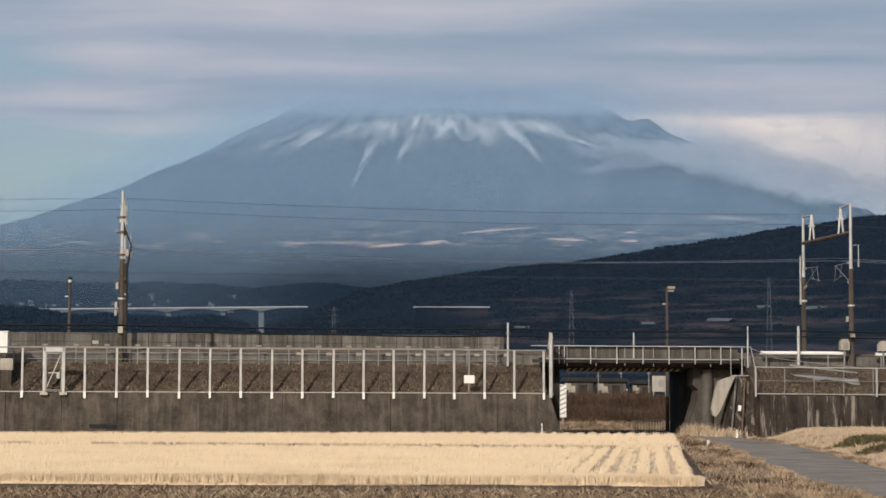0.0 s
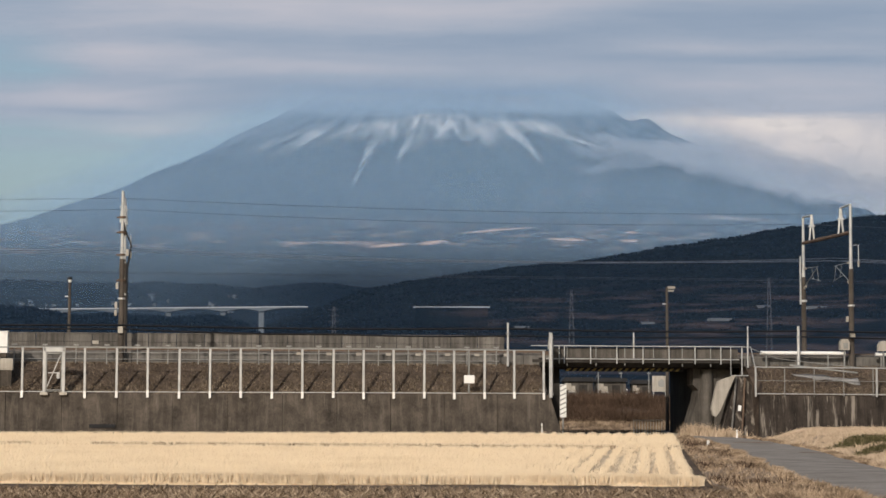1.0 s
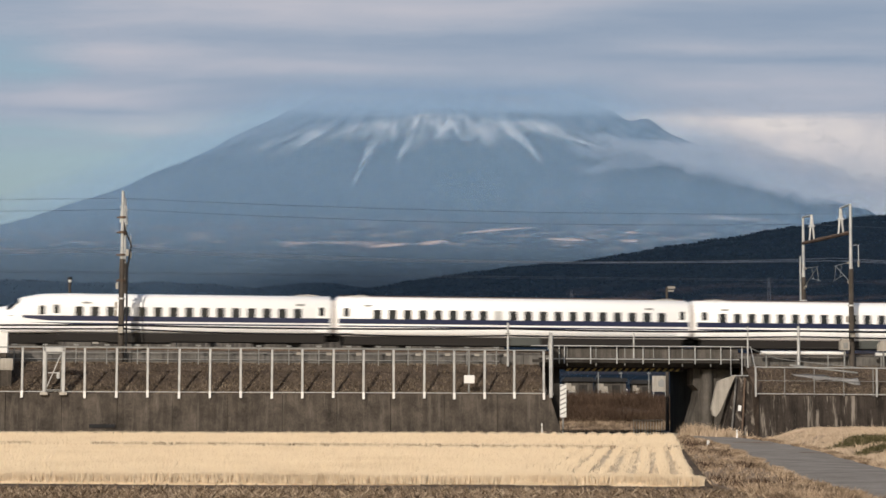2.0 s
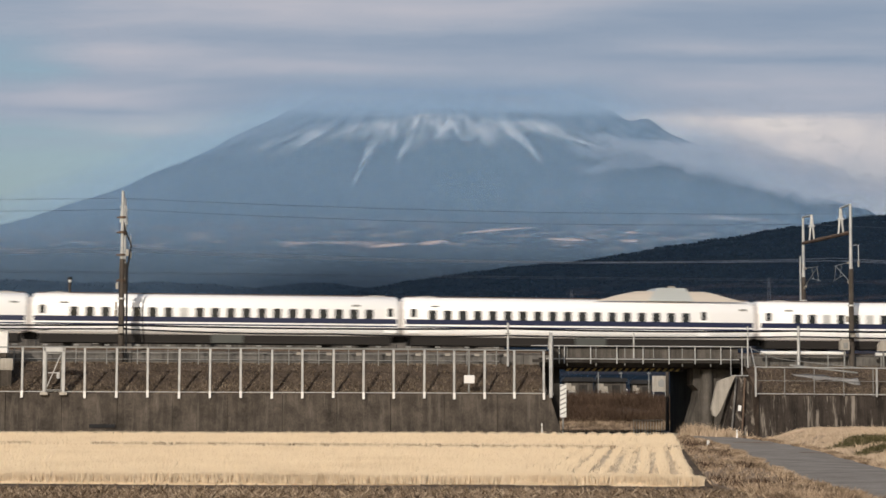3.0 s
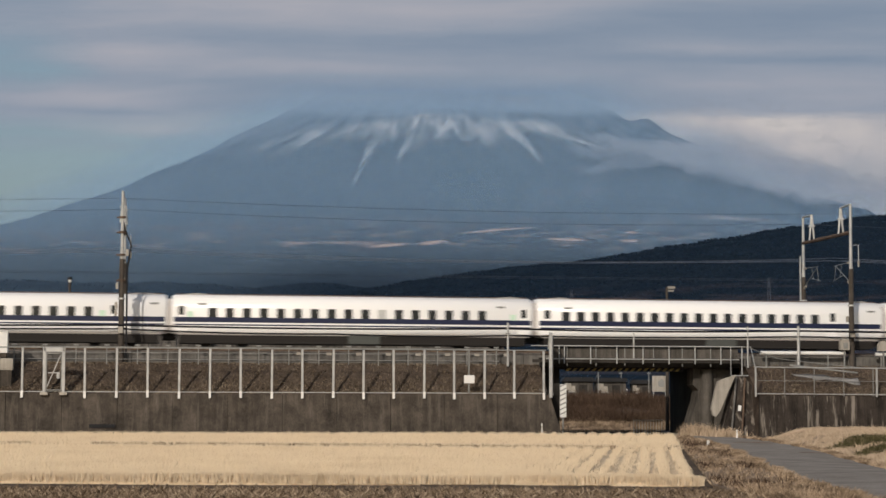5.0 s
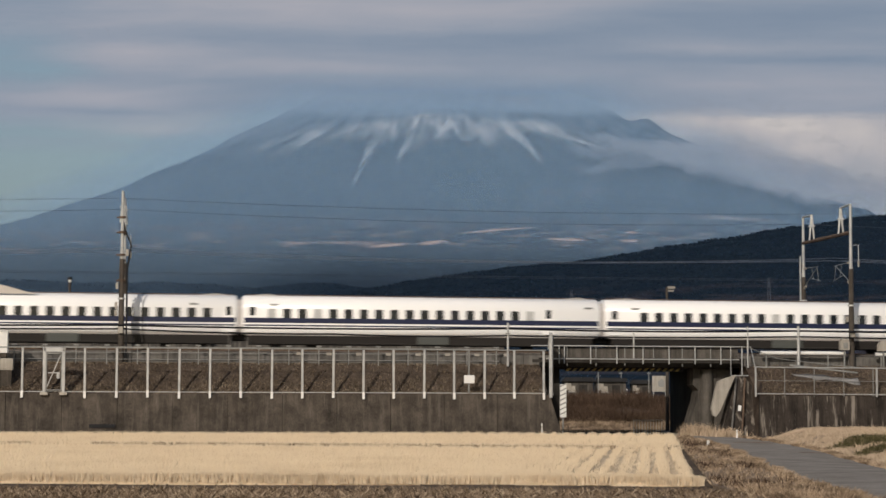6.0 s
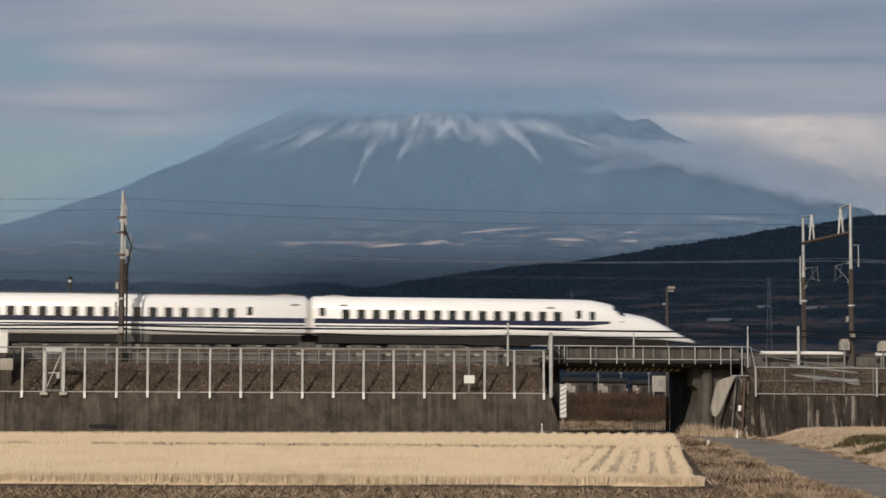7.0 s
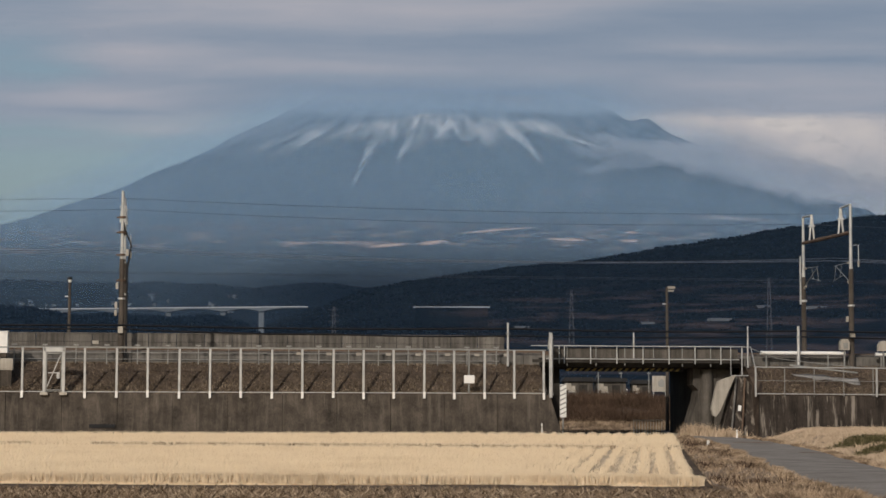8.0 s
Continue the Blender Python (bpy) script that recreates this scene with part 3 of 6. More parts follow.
def wisp(n, c):
    frayed = n.warp(c, 0.024, (50.0, 0.0, 28.0))
    puff = n.noise(frayed, 0.03, 7, 0.65, (0.5, 1, 1.2))
    f = n.math("ADD", billows(n, frayed, WISP), n.math("MULTIPLY", n.math("SUBTRACT", puff, 0.55), 1.3))
    return n.math("MULTIPLY", n.soft(f, (0.02, 0.0), (0.3, 0.4), (0.8, 1.0)), 0.9), n.soft(puff, (0.3, (0.3, 0.35, 0.44)), (0.65, (0.44, 0.45, 0.51)))


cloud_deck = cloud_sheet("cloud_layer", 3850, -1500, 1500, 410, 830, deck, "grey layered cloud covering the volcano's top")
cloud_heap = cloud_sheet("cloud_heap", 4850, 200, 1500, 300, 800, heap, "bright cream cumulus behind the volcano's shoulder")
cloud_sheet("cloud_wisp", 2380, 60, 700, 190, 350, wisp, "grey wisp of cloud drifting over the slope")

# ---- ground ----
def ground():
    xs = np.unique(np.concatenate([np.linspace(-4000, -60, 12), np.linspace(-60, 70, 60), np.linspace(70, 4000, 12)]))
    ys = np.unique(np.concatenate([np.linspace(-600, 40, 6), np.linspace(40, 200, 70), np.linspace(200, 4990, 14)]))
    return land("ground", xs, ys, lambda x, y: waves(x * 0.5, y * 0.5, 21, 3) * 0.03 - 0.03, M_soil, "brown earth of the fields and plain", "ground")


ground()

ROAD_L = [(17.6, 175), (16.9, 158), (16.2, 142), (15.7, 121), (13.9, 97), (11.9, 74), (11.2, 64), (10.9, 54), (11.5, 40), (13, 20)]
ROAD_R = [(20.0, 175), (19.7, 158), (19.3, 142), (19.4, 125), (18.8, 108), (17.0, 88), (15.8, 74.4), (15.2, 64), (15.4, 40), (17, 20)]


def bend(pts, n):
    """Points evenly along a line, rounded off."""
    p = np.array(pts, float)
    for _ in range(3):
        q = np.empty((2 * len(p) - 2, 2))
        q[0::2], q[1::2] = 0.75 * p[:-1] + 0.25 * p[1:], 0.25 * p[:-1] + 0.75 * p[1:]
        p = np.vstack([p[:1], q, p[-1:]])
    d = np.concatenate([[0], np.cumsum(np.hypot(*np.diff(p, axis=0).T))])
    t = np.linspace(0, d[-1], n)
    return np.stack([np.interp(t, d, p[:, 0]), np.interp(t, d, p[:, 1])], -1)


def road():
    n = 160
    a, b = bend(ROAD_L, n), bend(ROAD_R, n)
    a[:, 0] += 0.12 * waves(a[:, 1] * 0.8, a[:, 1] * 0.1, 51, 4)
    b[:, 0] += 0.12 * waves(b[:, 1] * 0.8, b[:, 1] * 0.1, 52, 4)
    s = Shape()
    for k in range(n - 1):
        rows = []
        for j in (k, k + 1):
            rows.append([(*(a[j] + (b[j] - a[j]) * f), z) for f, z in ((-0.03, -0.05), (0, 0.06), (0.5, 0.1), (1, 0.06), (1.03, -0.05))])
        for i in range(4):
            s.add([rows[0][i], rows[0][i + 1], rows[1][i + 1], rows[1][i]], [(0, 1, 2, 3)])
    solid("road", s, M_asphalt, Matrix(), "narrow worn grey asphalt lane under the bridge", "road", kind="structure")


road()


def inside(px, py, poly):
    """Which points lie in a polygon."""
    hit = np.zeros(px.shape, bool)
    n = len(poly)
    for i in range(n):
        (x1, y1), (x2, y2) = poly[i], poly[(i + 1) % n]
        if y1 == y2:
            continue
        hit ^= ((y1 > py) != (y2 > py)) & (px < (x2 - x1) * (py - y1) / (y2 - y1) + x1)
    return hit


def blades(name, x, y, z, height, width, lean, material, label, category, seed, per=3, even=False):
    """Tufts of narrow leaning blades, rooted at the points given."""
    rng = np.random.default_rng(seed)
    x, y, z, height = (np.repeat(v, per) for v in (x, y, z, height))
    n = len(x)
    x, y = x + rng.normal(0, width * 1.5, n), y + rng.normal(0, width * 1.5, n)
    a, h = rng.uniform(0, 2 * np.pi, n), height * rng.uniform(0.6, 1.15, n)
    if even:
        h = height * rng.uniform(0.88, 1.06, n)
    w, tilt = width * rng.uniform(0.5, 1.2, n), lean * rng.uniform(0.2, 1.3, n) * h
    t = rng.uniform(0, 2 * np.pi, n)
    root = np.stack([x, y, z], -1)
    side = np.stack([np.cos(a), np.sin(a) * 0.4, np.zeros(n)], -1) * w[:, None]
    bow = np.stack([np.cos(t) * tilt, np.sin(t) * tilt, h], -1)
    v = np.stack([root - side, root + side, root + bow * 0.6 + side * 0.7, root + bow, root + bow * 0.6 - side * 0.7], 1).reshape(-1, 3)
    k = np.arange(n)[:, None] * 5
    f = (k + np.array([[0, 1, 2, 3, 4]]))
    return cloud_of_faces(name, v, f, material, label, category)


WALL_D = 135.9
FIELD = [(-24, 62.4), (2.0, 62.1), (7.6, 61.5), (11.0, 96.2), (14.8, 134.0), (-3, 134.2), (-46, 128.6), (-46, 62.4)]
SLANT = np.array([0.1, 1.0])


def furrow_depth(x, y):
    """Open furrows between the rows, 0 to 1, kept to a wedge of the camera's view by the lane."""
    row = np.cos((x - (y - 61) * 0.1) * 2 * np.pi / 0.65)
    return rise((x / y - 0.05) / 0.03) * rise((-row + 0.3) / 0.4) * rise((99.0 - x * 0.14 - y) / 4) * (0.6 + 0.4 * waves(x * 0.6, y * 0.25, 17, 2)).clip(0, 1)


def field():
    rng = np.random.default_rng(5)
    rows = np.arange(-44, 16, 0.2)
    base, t = np.meshgrid(rows, np.arange(61, 135, 0.17))
    px = base + (t - 61) * 0.1 + rng.normal(0, 0.05, base.shape)
    py = t + rng.normal(0, 0.07, base.shape)
    px, py = px.ravel(), py.ravel()
    row = np.cos((px - (py - 61) * 0.1) * 2 * np.pi / 0.8)
    seam = 99.0 - px * 0.14
    keep = inside(px, py, FIELD) & (np.abs(py - seam + 0.15 * np.sin(px * 0.7)) > 0.3)
    furrow = furrow_depth(px, py)
    keep &= rng.random(px.shape) < np.where(py > 100, 0.55, 0.95) * (0.72 + 0.28 * row) * (1 - 0.95 * furrow)
    keep &= px > -0.235 * py - 1.0
    px, py, row = px[keep], py[keep], row[keep]
    ridge = np.cos((px - (py - 61) * 0.1) * 2 * np.pi / 0.65)
    # The crop dips between rows only in that same wedge of the camera's view.
    worn = rise((px / py - 0.05) / 0.03) * rise((99.0 - px * 0.14 - py) / 4)
    h = 0.38 - 0.12 * worn * (1 - ridge) + 0.015 * waves(px * 0.3, py * 0.3, 4, 3) + 0.03 * row
    blades("straw_crop", px, py, np.zeros_like(px), np.where(py > seam[keep], h + 0.06, h), 0.014, 0.3, M_crop,
           "pale cream field of dense dry straw in rows", "crop", 6, 5, True)

    # the ragged front fringe
    fx = rng.uniform(-24, 7.7, 16000)
    fy = np.interp(fx, [-24, 2, 7.6], [62.4, 62.1, 61.5]) + np.abs(rng.normal(0, 0.9, fx.shape)) + 0.05
    blades("straw_fringe", fx, fy, np.zeros_like(fx), 0.33 + 0.05 * waves(fx * 0.9, fy, 18, 3), 0.016, 0.3, M_crop,
           "dense ragged front edge of the straw crop", "crop", 19, 4, True)

    # the low weedy bund between the two plots
    sx = rng.uniform(-34, 11, 2600)
    sx = sx[waves(sx * 0.9, sx * 0.3, 15, 4) > -0.8]
    blades("bund_weeds", sx, 99.0 - sx * 0.14 - 0.15 * np.sin(sx * 0.7) + rng.normal(0, 0.08, sx.shape), np.full_like(sx, 0.2), np.full_like(sx, 0.225), 0.016, 0.5, M_vergegrass,
           "thin line of brown weeds between two plots", "weeds", 16, 2)

    def bed(x, y):
        r = 0.17 + 0.028 * np.cos((x - (y - 61) * 0.1) * 2 * np.pi / 0.8) + 0.006 * waves(x * 2, y * 1.2, 7, 3) + np.where(y > 99.0 - x * 0.14, 0.06, 0.0) - 0.13 * furrow_depth(x, y)
        gap = np.abs(y - (99.0 - x * 0.14) + 0.15 * np.sin(x * 0.7)) < 0.3
        return np.where(inside(x, y - 0.12, FIELD) & ~gap, r, -0.06)

    land("straw_bed", np.arange(-46, 15.4, 0.13), np.unique(np.concatenate([np.arange(61, 108, 0.3), np.arange(108, 135.5, 0.6)])), bed, M_thatch,
         "matted straw litter under the standing crop", "straw", "stuff")


field()


def scatter(poly, n, seed):
    rng = np.random.default_rng(seed)
    p = np.array(poly, float)
    lo, hi = p.min(0), p.max(0)
    x, y = rng.uniform(lo[0], hi[0], n), rng.uniform(lo[1], hi[1], n)
    k = inside(x, y, poly)
    return x[k], y[k], rng


def foreground():
    x, y, rng = scatter([(-16, 51), (-17, 57.6), (7.6, 57.4), (9.5, 51)], 5200, 11)
    blades("straw_litter", x, y, np.zeros_like(x), rng.uniform(0.05, 0.2, x.shape), 0.03, 1.8, M_straw,
           "loose straw and stubble lying on dark soil", "straw", 12, 3)
    # clods
    x, y, rng = scatter([(-16, 52), (-17, 60.5), (7.6, 60.5), (9.5, 52)], 3000, 13)
    v, f = [], []
    for i in range(len(x)):
        r = rng.uniform(0.03, 0.09)
        ring = [(x[i] + math.cos(a) * r * rng.uniform(0.7, 1.3), y[i] + math.sin(a) * r * rng.uniform(0.7, 1.3), 0.0) for a in np.arange(5) * 1.2566]
        k = len(v)
        v += ring + [(x[i], y[i], r * rng.uniform(0.5, 1.0))]
        f += [(k + j, k + (j + 1) % 5, k + 5) for j in range(5)]
    cloud_of_faces("soil_clod", np.array(v), np.array(f), M_soil, "brown clods of turned field soil", "soil")


foreground()


def verge_height(x, y):
    return 0.1 + 0.1 * waves(x * 0.8, y * 0.5, 31, 3)


VERGE = [(7.9, 61), (11.3, 96), (15.2, 137), (16.0, 137), (15.3, 120), (13.5, 97), (11.5, 74), (10.8, 64), (10.5, 52), (8.2, 52)]
BANK = [(20.6, 133), (19.8, 125), (19.3, 108), (17.5, 88), (16.3, 74), (15.7, 64), (15.8, 55), (30, 55), (40, 139), (24, 137.6)]


def bank_height(x, y):
    edge = np.interp(y, [55, 64, 74, 88, 108, 125, 133, 140], [15.8, 15.7, 16.3, 17.5, 19.3, 19.8, 20.6, 23])
    return 0.62 * rise((x - edge) / 2.4) * rise((y - 60) / 40) + 0.09 * waves(x * 0.9, y * 0.6, 33, 3) - 0.02


def verges():
    s = Shape().prism(VERGE, 2, -0.03, 0.05)
    solid("verge", s, M_verge, Matrix(), "strip of bare dry earth beside the lane", "verge", kind="structure")
    xs, ys = np.linspace(15.4, 42, 60), np.linspace(55, 141, 110)
    land("bank", xs, ys, bank_height, M_verge, "low earth bank along the lane", "bank")
    x, y, rng = scatter(VERGE, 16000, 41)
    keep = rng.random(x.shape) < 0.4 + 0.5 * (waves(x * 1.2, y * 0.7, 44, 3) > 0)
    x, y = x[keep], y[keep]
    blades("dry_grass", x, y, np.zeros_like(x), rng.uniform(0.05, 0.24, x.shape), 0.016, 1.2, M_vergegrass, "tangled tan dry grass on the lane's verge", "grass", 42, 4)
    x, y, rng = scatter([(8.4, 52), (8.0, 57.5), (9.4, 59), (10.6, 56), (10.4, 52)], 2600, 48)
    blades("dry_grass", x, y, np.zeros_like(x), rng.uniform(0.08, 0.3, x.shape), 0.014, 1.0, M_vergegrass, "tangled pale dry grass at the verge's end", "grass", 49, 4)
    x, y, rng = scatter(VERGE, 5200, 50)
    keep = waves(x * 0.9, y * 0.45, 53, 3) > 0.25
    x, y = x[keep], y[keep]
    blades("brown_weeds", x, y, np.full_like(x, 0.02), rng.uniform(0.08, 0.3, x.shape), 0.02, 0.9, M_bush, "dark brown dead weeds in patches on the verge", "weeds", 54, 4)
    x, y, rng = scatter(BANK, 60000, 43)
    z = bank_height(x, y)
    green = ((x - 20.6) / 2.3) ** 2 + ((y - 97) / 10) ** 2 + 0.6 * waves(x, y * 0.5, 45, 3) < 0.8
    blades("dry_grass", x[~green], y[~green], z[~green] - 0.02, rng.uniform(0.08, 0.28, x[~green].shape), 0.018, 1.1, M_dry,
           "thick straw-coloured dry grass on the bank", "grass", 46, 3)
    blades("green_weeds", x[green], y[green], z[green] - 0.02, rng.uniform(0.08, 0.28, x[green].shape), 0.03, 1.0, M_green,
           "patch of olive green weeds on the bank", "weeds", 47, 4)


verges()


def lane_edges():
    """Tufts that creep over the lane's two edges."""
    rng = np.random.default_rng(55)
    for pts, side in ((ROAD_L, -1), (ROAD_R, 1)):
        e = bend(pts, 900)
        e = e[(e[:, 1] > 50) & (e[:, 1] < 140)]
        k = rng.integers(0, len(e), 3200)
        clump = waves(e[k, 1] * 1.3, e[k, 1] * 0.2, 56 + side, 4)
        x = e[k, 0] + side * (0.12 - 0.22 * clump.clip(-1, 1) + np.abs(rng.normal(0, 0.25, k.shape)) - 0.1)
        y = e[k, 1] + rng.normal(0, 0.1, k.shape)
        blades("edge_grass", x, y, np.full_like(x, 0.03), rng.uniform(0.05, 0.2, x.shape), 0.016, 1.2, M_vergegrass,
               "low tan grass creeping over the lane's edge", "grass", 57 + side, 4)


lane_edges()


# ---- railway: earthwork and walls ----
BRIDGE = (25.4, 38.7)


def slope_fn(d):
    return np.interp(d, [136.2, 139.4, 140.3], [2.75, 4.75, 4.8])


def embankment(name, s0, s1, label):
    """The bank between wall and track: turf slope, path, ballast and the far slope."""
    prof = [(136.2, 2.7), (137.2, 3.4), (138.3, 4.12), (139.4, 4.78), (140.3, 4.82), (140.5, 5.2), (141.6, 5.62), (145, 5.62), (147, 5.5), (150.5, 5.6), (151.5, 5.3), (156, 3.4), (161, 0.2), (161, -0.3), (136.2, -0.3)]
    s = Shape()
    n = len(prof)
    xs = np.linspace(s0, s1, 80)
    for x0, x1 in zip(xs, xs[1:]):
        for k in range(n):
            p, q = prof[k], prof[(k + 1) % n]
            s.add([(x0, *p), (x1, *p), (x1, *q), (x0, *q)], [(0, 1, 2, 3)])
    for x in (s0, s1):
        s.add([(x, *p) for p in prof], [tuple(range(n))])
    return solid(name, s, M_turf, LINE, label, "embankment", kind="structure")


embankment("embankment", -420, BRIDGE[0] - 0.4, "railway embankment of brown winter turf")
embankment("embankment", BRIDGE[1] + 0.6, 560, "railway embankment of brown winter turf beyond the bridge")


def slope_grass():
    rng = np.random.default_rng(61)
    n = 26000
    s = np.concatenate([rng.uniform(-14, 24.9, n), rng.uniform(39.8, 55, n // 3)])
    d = rng.uniform(136.3, 139.9, s.shape)
    z = slope_fn(d)
    w = LINE.to_3x3()
    x, y = s * w[0][0] + d * w[0][1], s * w[1][0] + d * w[1][1]
    blades("slope_grass", x, y, z - 0.03, rng.uniform(0.06, 0.2, x.shape), 0.025, 1.3, M_slopegrass,
           "matted brown dead grass on the embankment slope", "grass", 62, 3)


slope_grass()


def retaining_wall(name, s0, s1, d, top, step, label, end_lean=0.0, material=None):
    """A cast wall of joined bays, each bay a piece, with a coping."""
    w = thing(name, LINE, label, "retaining wall", kind="structure")
    n = max(1, round((s1 - s0) / step))
    for k in range(n):
        a, b = s0 + (s1 - s0) * k / n + 0.012, s0 + (s1 - s0) * (k + 1) / n - 0.012
        lean = end_lean if k == n - 1 else 0.0
        out = 0.02 * ((k * 7) % 3)
        v = [(a, d - 0.28 - out, -0.4), (b + lean, d - 0.28 - out, -0.4), (b + lean, d + 0.4, -0.4), (a, d + 0.4, -0.4),
             (a, d - out, top), (b, d - out, top), (b, d + 0.4, top), (a, d + 0.4, top)]
        part("panel", Shape().add(v, [(0, 3, 2, 1), (4, 5, 6, 7), (0, 1, 5, 4), (2, 3, 7, 6), (0, 4, 7, 3), (1, 2, 6, 5)]), material or M_wall, w)
    return w


wall_l = retaining_wall("retaining_wall_1", -42, 25.05, WALL_D, 2.8, 3.6, "stained brown-grey concrete retaining wall", 0.95)
# A solid black block; the shade inside the slot is only its colour.
part("drain_slot", Shape().box(-4.95, -3.3, 135.58, 135.9, 0.58, 0.82, 0.01), M_black, wall_l, "black block painted as the drain slot's shade")
wall_r = retaining_wall("retaining_wall_2", 39.3, 90, 135.95, 2.82, 3.6, "stained concrete retaining wall with rust streaks", material=M_stain)


def sound_wall():
    """The far parapet: posts and stacked concrete panels."""
    w = thing("barrier_wall", LINE, "weathered grey concrete trackside barrier wall", "barrier wall", kind="structure")
    x, k = 24.6, 0
    panel = Shape().box(-0.985, 0.985, -0.06, 0.06, -0.95, -0.33, 0.02).box(-0.985, 0.985, -0.055, 0.06, -0.32, 0.29, 0.02).box(-0.985, 0.985, -0.06, 0.06, 0.3, 0.9, 0.02).mesh("panel", M_barrier)
    while x > -46:
        part("panel", panel, M_barrier, w, at=pose(x - 1, 152, 6.2 + 0.02 * ((k * 5) % 3), 0.3 * ((k * 3) % 3 - 1)))
        k += 1
        x -= 2
    part("plate", Shape().box(-5.4, -4.95, 151.86, 151.92, 6.35, 6.6, 0.01), M_clean, w, "small white plate")
    part("coping", Shape().box(-46, 24.6, 151.9, 152.12, 7.1, 7.17, 0.02), M_barrier, w)


sound_wall()


def trough():
    for a, b in ((-46, 25.0), (39.3, 100)):
        t = thing("cable_trough", LINE, "grey concrete cable trough beside the track", "cable trough", kind="structure")
        n = round((b - a) / 2.0)
        me = Shape().box(0.01, 1.99, 140.2, 140.6, 4.75, 5.5, 0.02).mesh("block", M_wall_pale)
        for k in range(n):
            part("block", me, M_wall_pale, t, at=pose(a + 2 * k, 0, 0.0))


trough()


def ballast():
    for a, b in ((-420, BRIDGE[0]), (BRIDGE[1], 560)):
        s = Shape().prism([(140.55, 5.2), (141.4, 5.7), (145.2, 5.72), (150.4, 5.72), (151.3, 5.25)], 0, a, b)
        solid("ballast_bed", s, M_ballast, LINE, "grey crushed-stone ballast under the tracks", "ballast", kind="structure")


ballast()


def rails():
    for d in (0.0, 4.3):
        for g in (-0.75, 0.75):
            s = Shape()
            s.prism([(d + g - 0.07, -0.17), (d + g + 0.07, -0.17), (d + g + 0.07, -0.15), (d + g + 0.012, -0.12), (d + g + 0.012, -0.04), (d + g + 0.035, -0.03),
                     (d + g + 0.035, 0), (d + g - 0.035, 0), (d + g - 0.035, -0.03), (d + g - 0.012, -0.04), (d + g - 0.012, -0.12), (d + g - 0.07, -0.15)], 0, -420, 560)
            solid("rail", s, M_rust, TRACK, "worn steel running rail on the ballast", "rail", "running rails")


rails()


# ---- bridge ----
def bridge():
    s0, s1 = BRIDGE
    b = thing("rail_bridge", LINE, "short concrete railway bridge over a lane", "bridge")
    part("deck", Shape().prism([(138.9, 4.98), (139.3, 4.72), (140.4, 4.68), (150.6, 4.68), (152.2, 4.8), (152.2, 5.5), (138.9, 5.3)], 0, s0 - 0.3, s1 + 0.4), M_dark_conc, b, "stained deck slab, darkened in its colour for shade")
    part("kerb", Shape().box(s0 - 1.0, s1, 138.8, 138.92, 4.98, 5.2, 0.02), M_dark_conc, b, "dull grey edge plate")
    part("screen", Shape().box(s0 + 0.2, s1, 139.02, 139.05, 5.22, 6.0, 0.01), M_pier, b, "grey infill sheet behind the railing")
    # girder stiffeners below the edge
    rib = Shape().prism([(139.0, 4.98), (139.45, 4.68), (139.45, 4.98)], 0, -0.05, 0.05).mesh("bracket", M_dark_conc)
    for k in range(22):
        part("bracket", rib, M_dark_conc, b, at=pose(s0 + 0.5 + k * 0.58, -0.02, 0))
    # railing
    post = Shape().box(-0.035, 0.035, 138.72, 138.8, 4.9, 6.1, 0.01).mesh("railing_post", M_galv)
    for x in (26.21, *(26.57 + 1.81 * k for k in range(7)), 38.9):
        part("railing_post", post, M_galv, b, at=pose(float(x), 0, 0))
    stay = Shape().box(-0.03, 0.03, 138.93, 138.99, 4.75, 6.05, 0.01).mesh("railing_stay", M_galv_dull)
    for x in (26.79 + 1.996 * k for k in range(6)):
        part("railing_stay", stay, M_galv_dull, b, at=pose(float(x), 0, 0))
    part("handrail", Shape().box(s0 - 1.1, s1 + 0.3, 138.7, 138.8, 6.08, 6.15, 0.015), M_galv, b)
    part("toe_rail", Shape().box(s0 - 0.1, s1, 138.7, 138.8, 5.2, 5.27, 0.015), M_galv, b)
    # striped clearance beam under the edge
    beam = part("clearance_beam", Shape().box(26.9, 35.2, 140.4, 140.52, 4.42, 4.66, 0.01), M_black, b, "black and yellow striped clearance beam")
    stripe = Shape().prism([(0.0, 4.44), (0.22, 4.44), (0.42, 4.64), (0.2, 4.64)], 1, 140.392, 140.398).mesh("stripe", M_yellow)
    for k in range(18):
        part("stripe", stripe, M_yellow, beam, at=pose(26.95 + k * 0.45, 0, 0))
    # far railing
    part("far_railing", Shape().box(s0, s1 + 8, 152.3, 152.36, 5.5, 5.9, 0.01), M_dark_conc, b)


bridge()


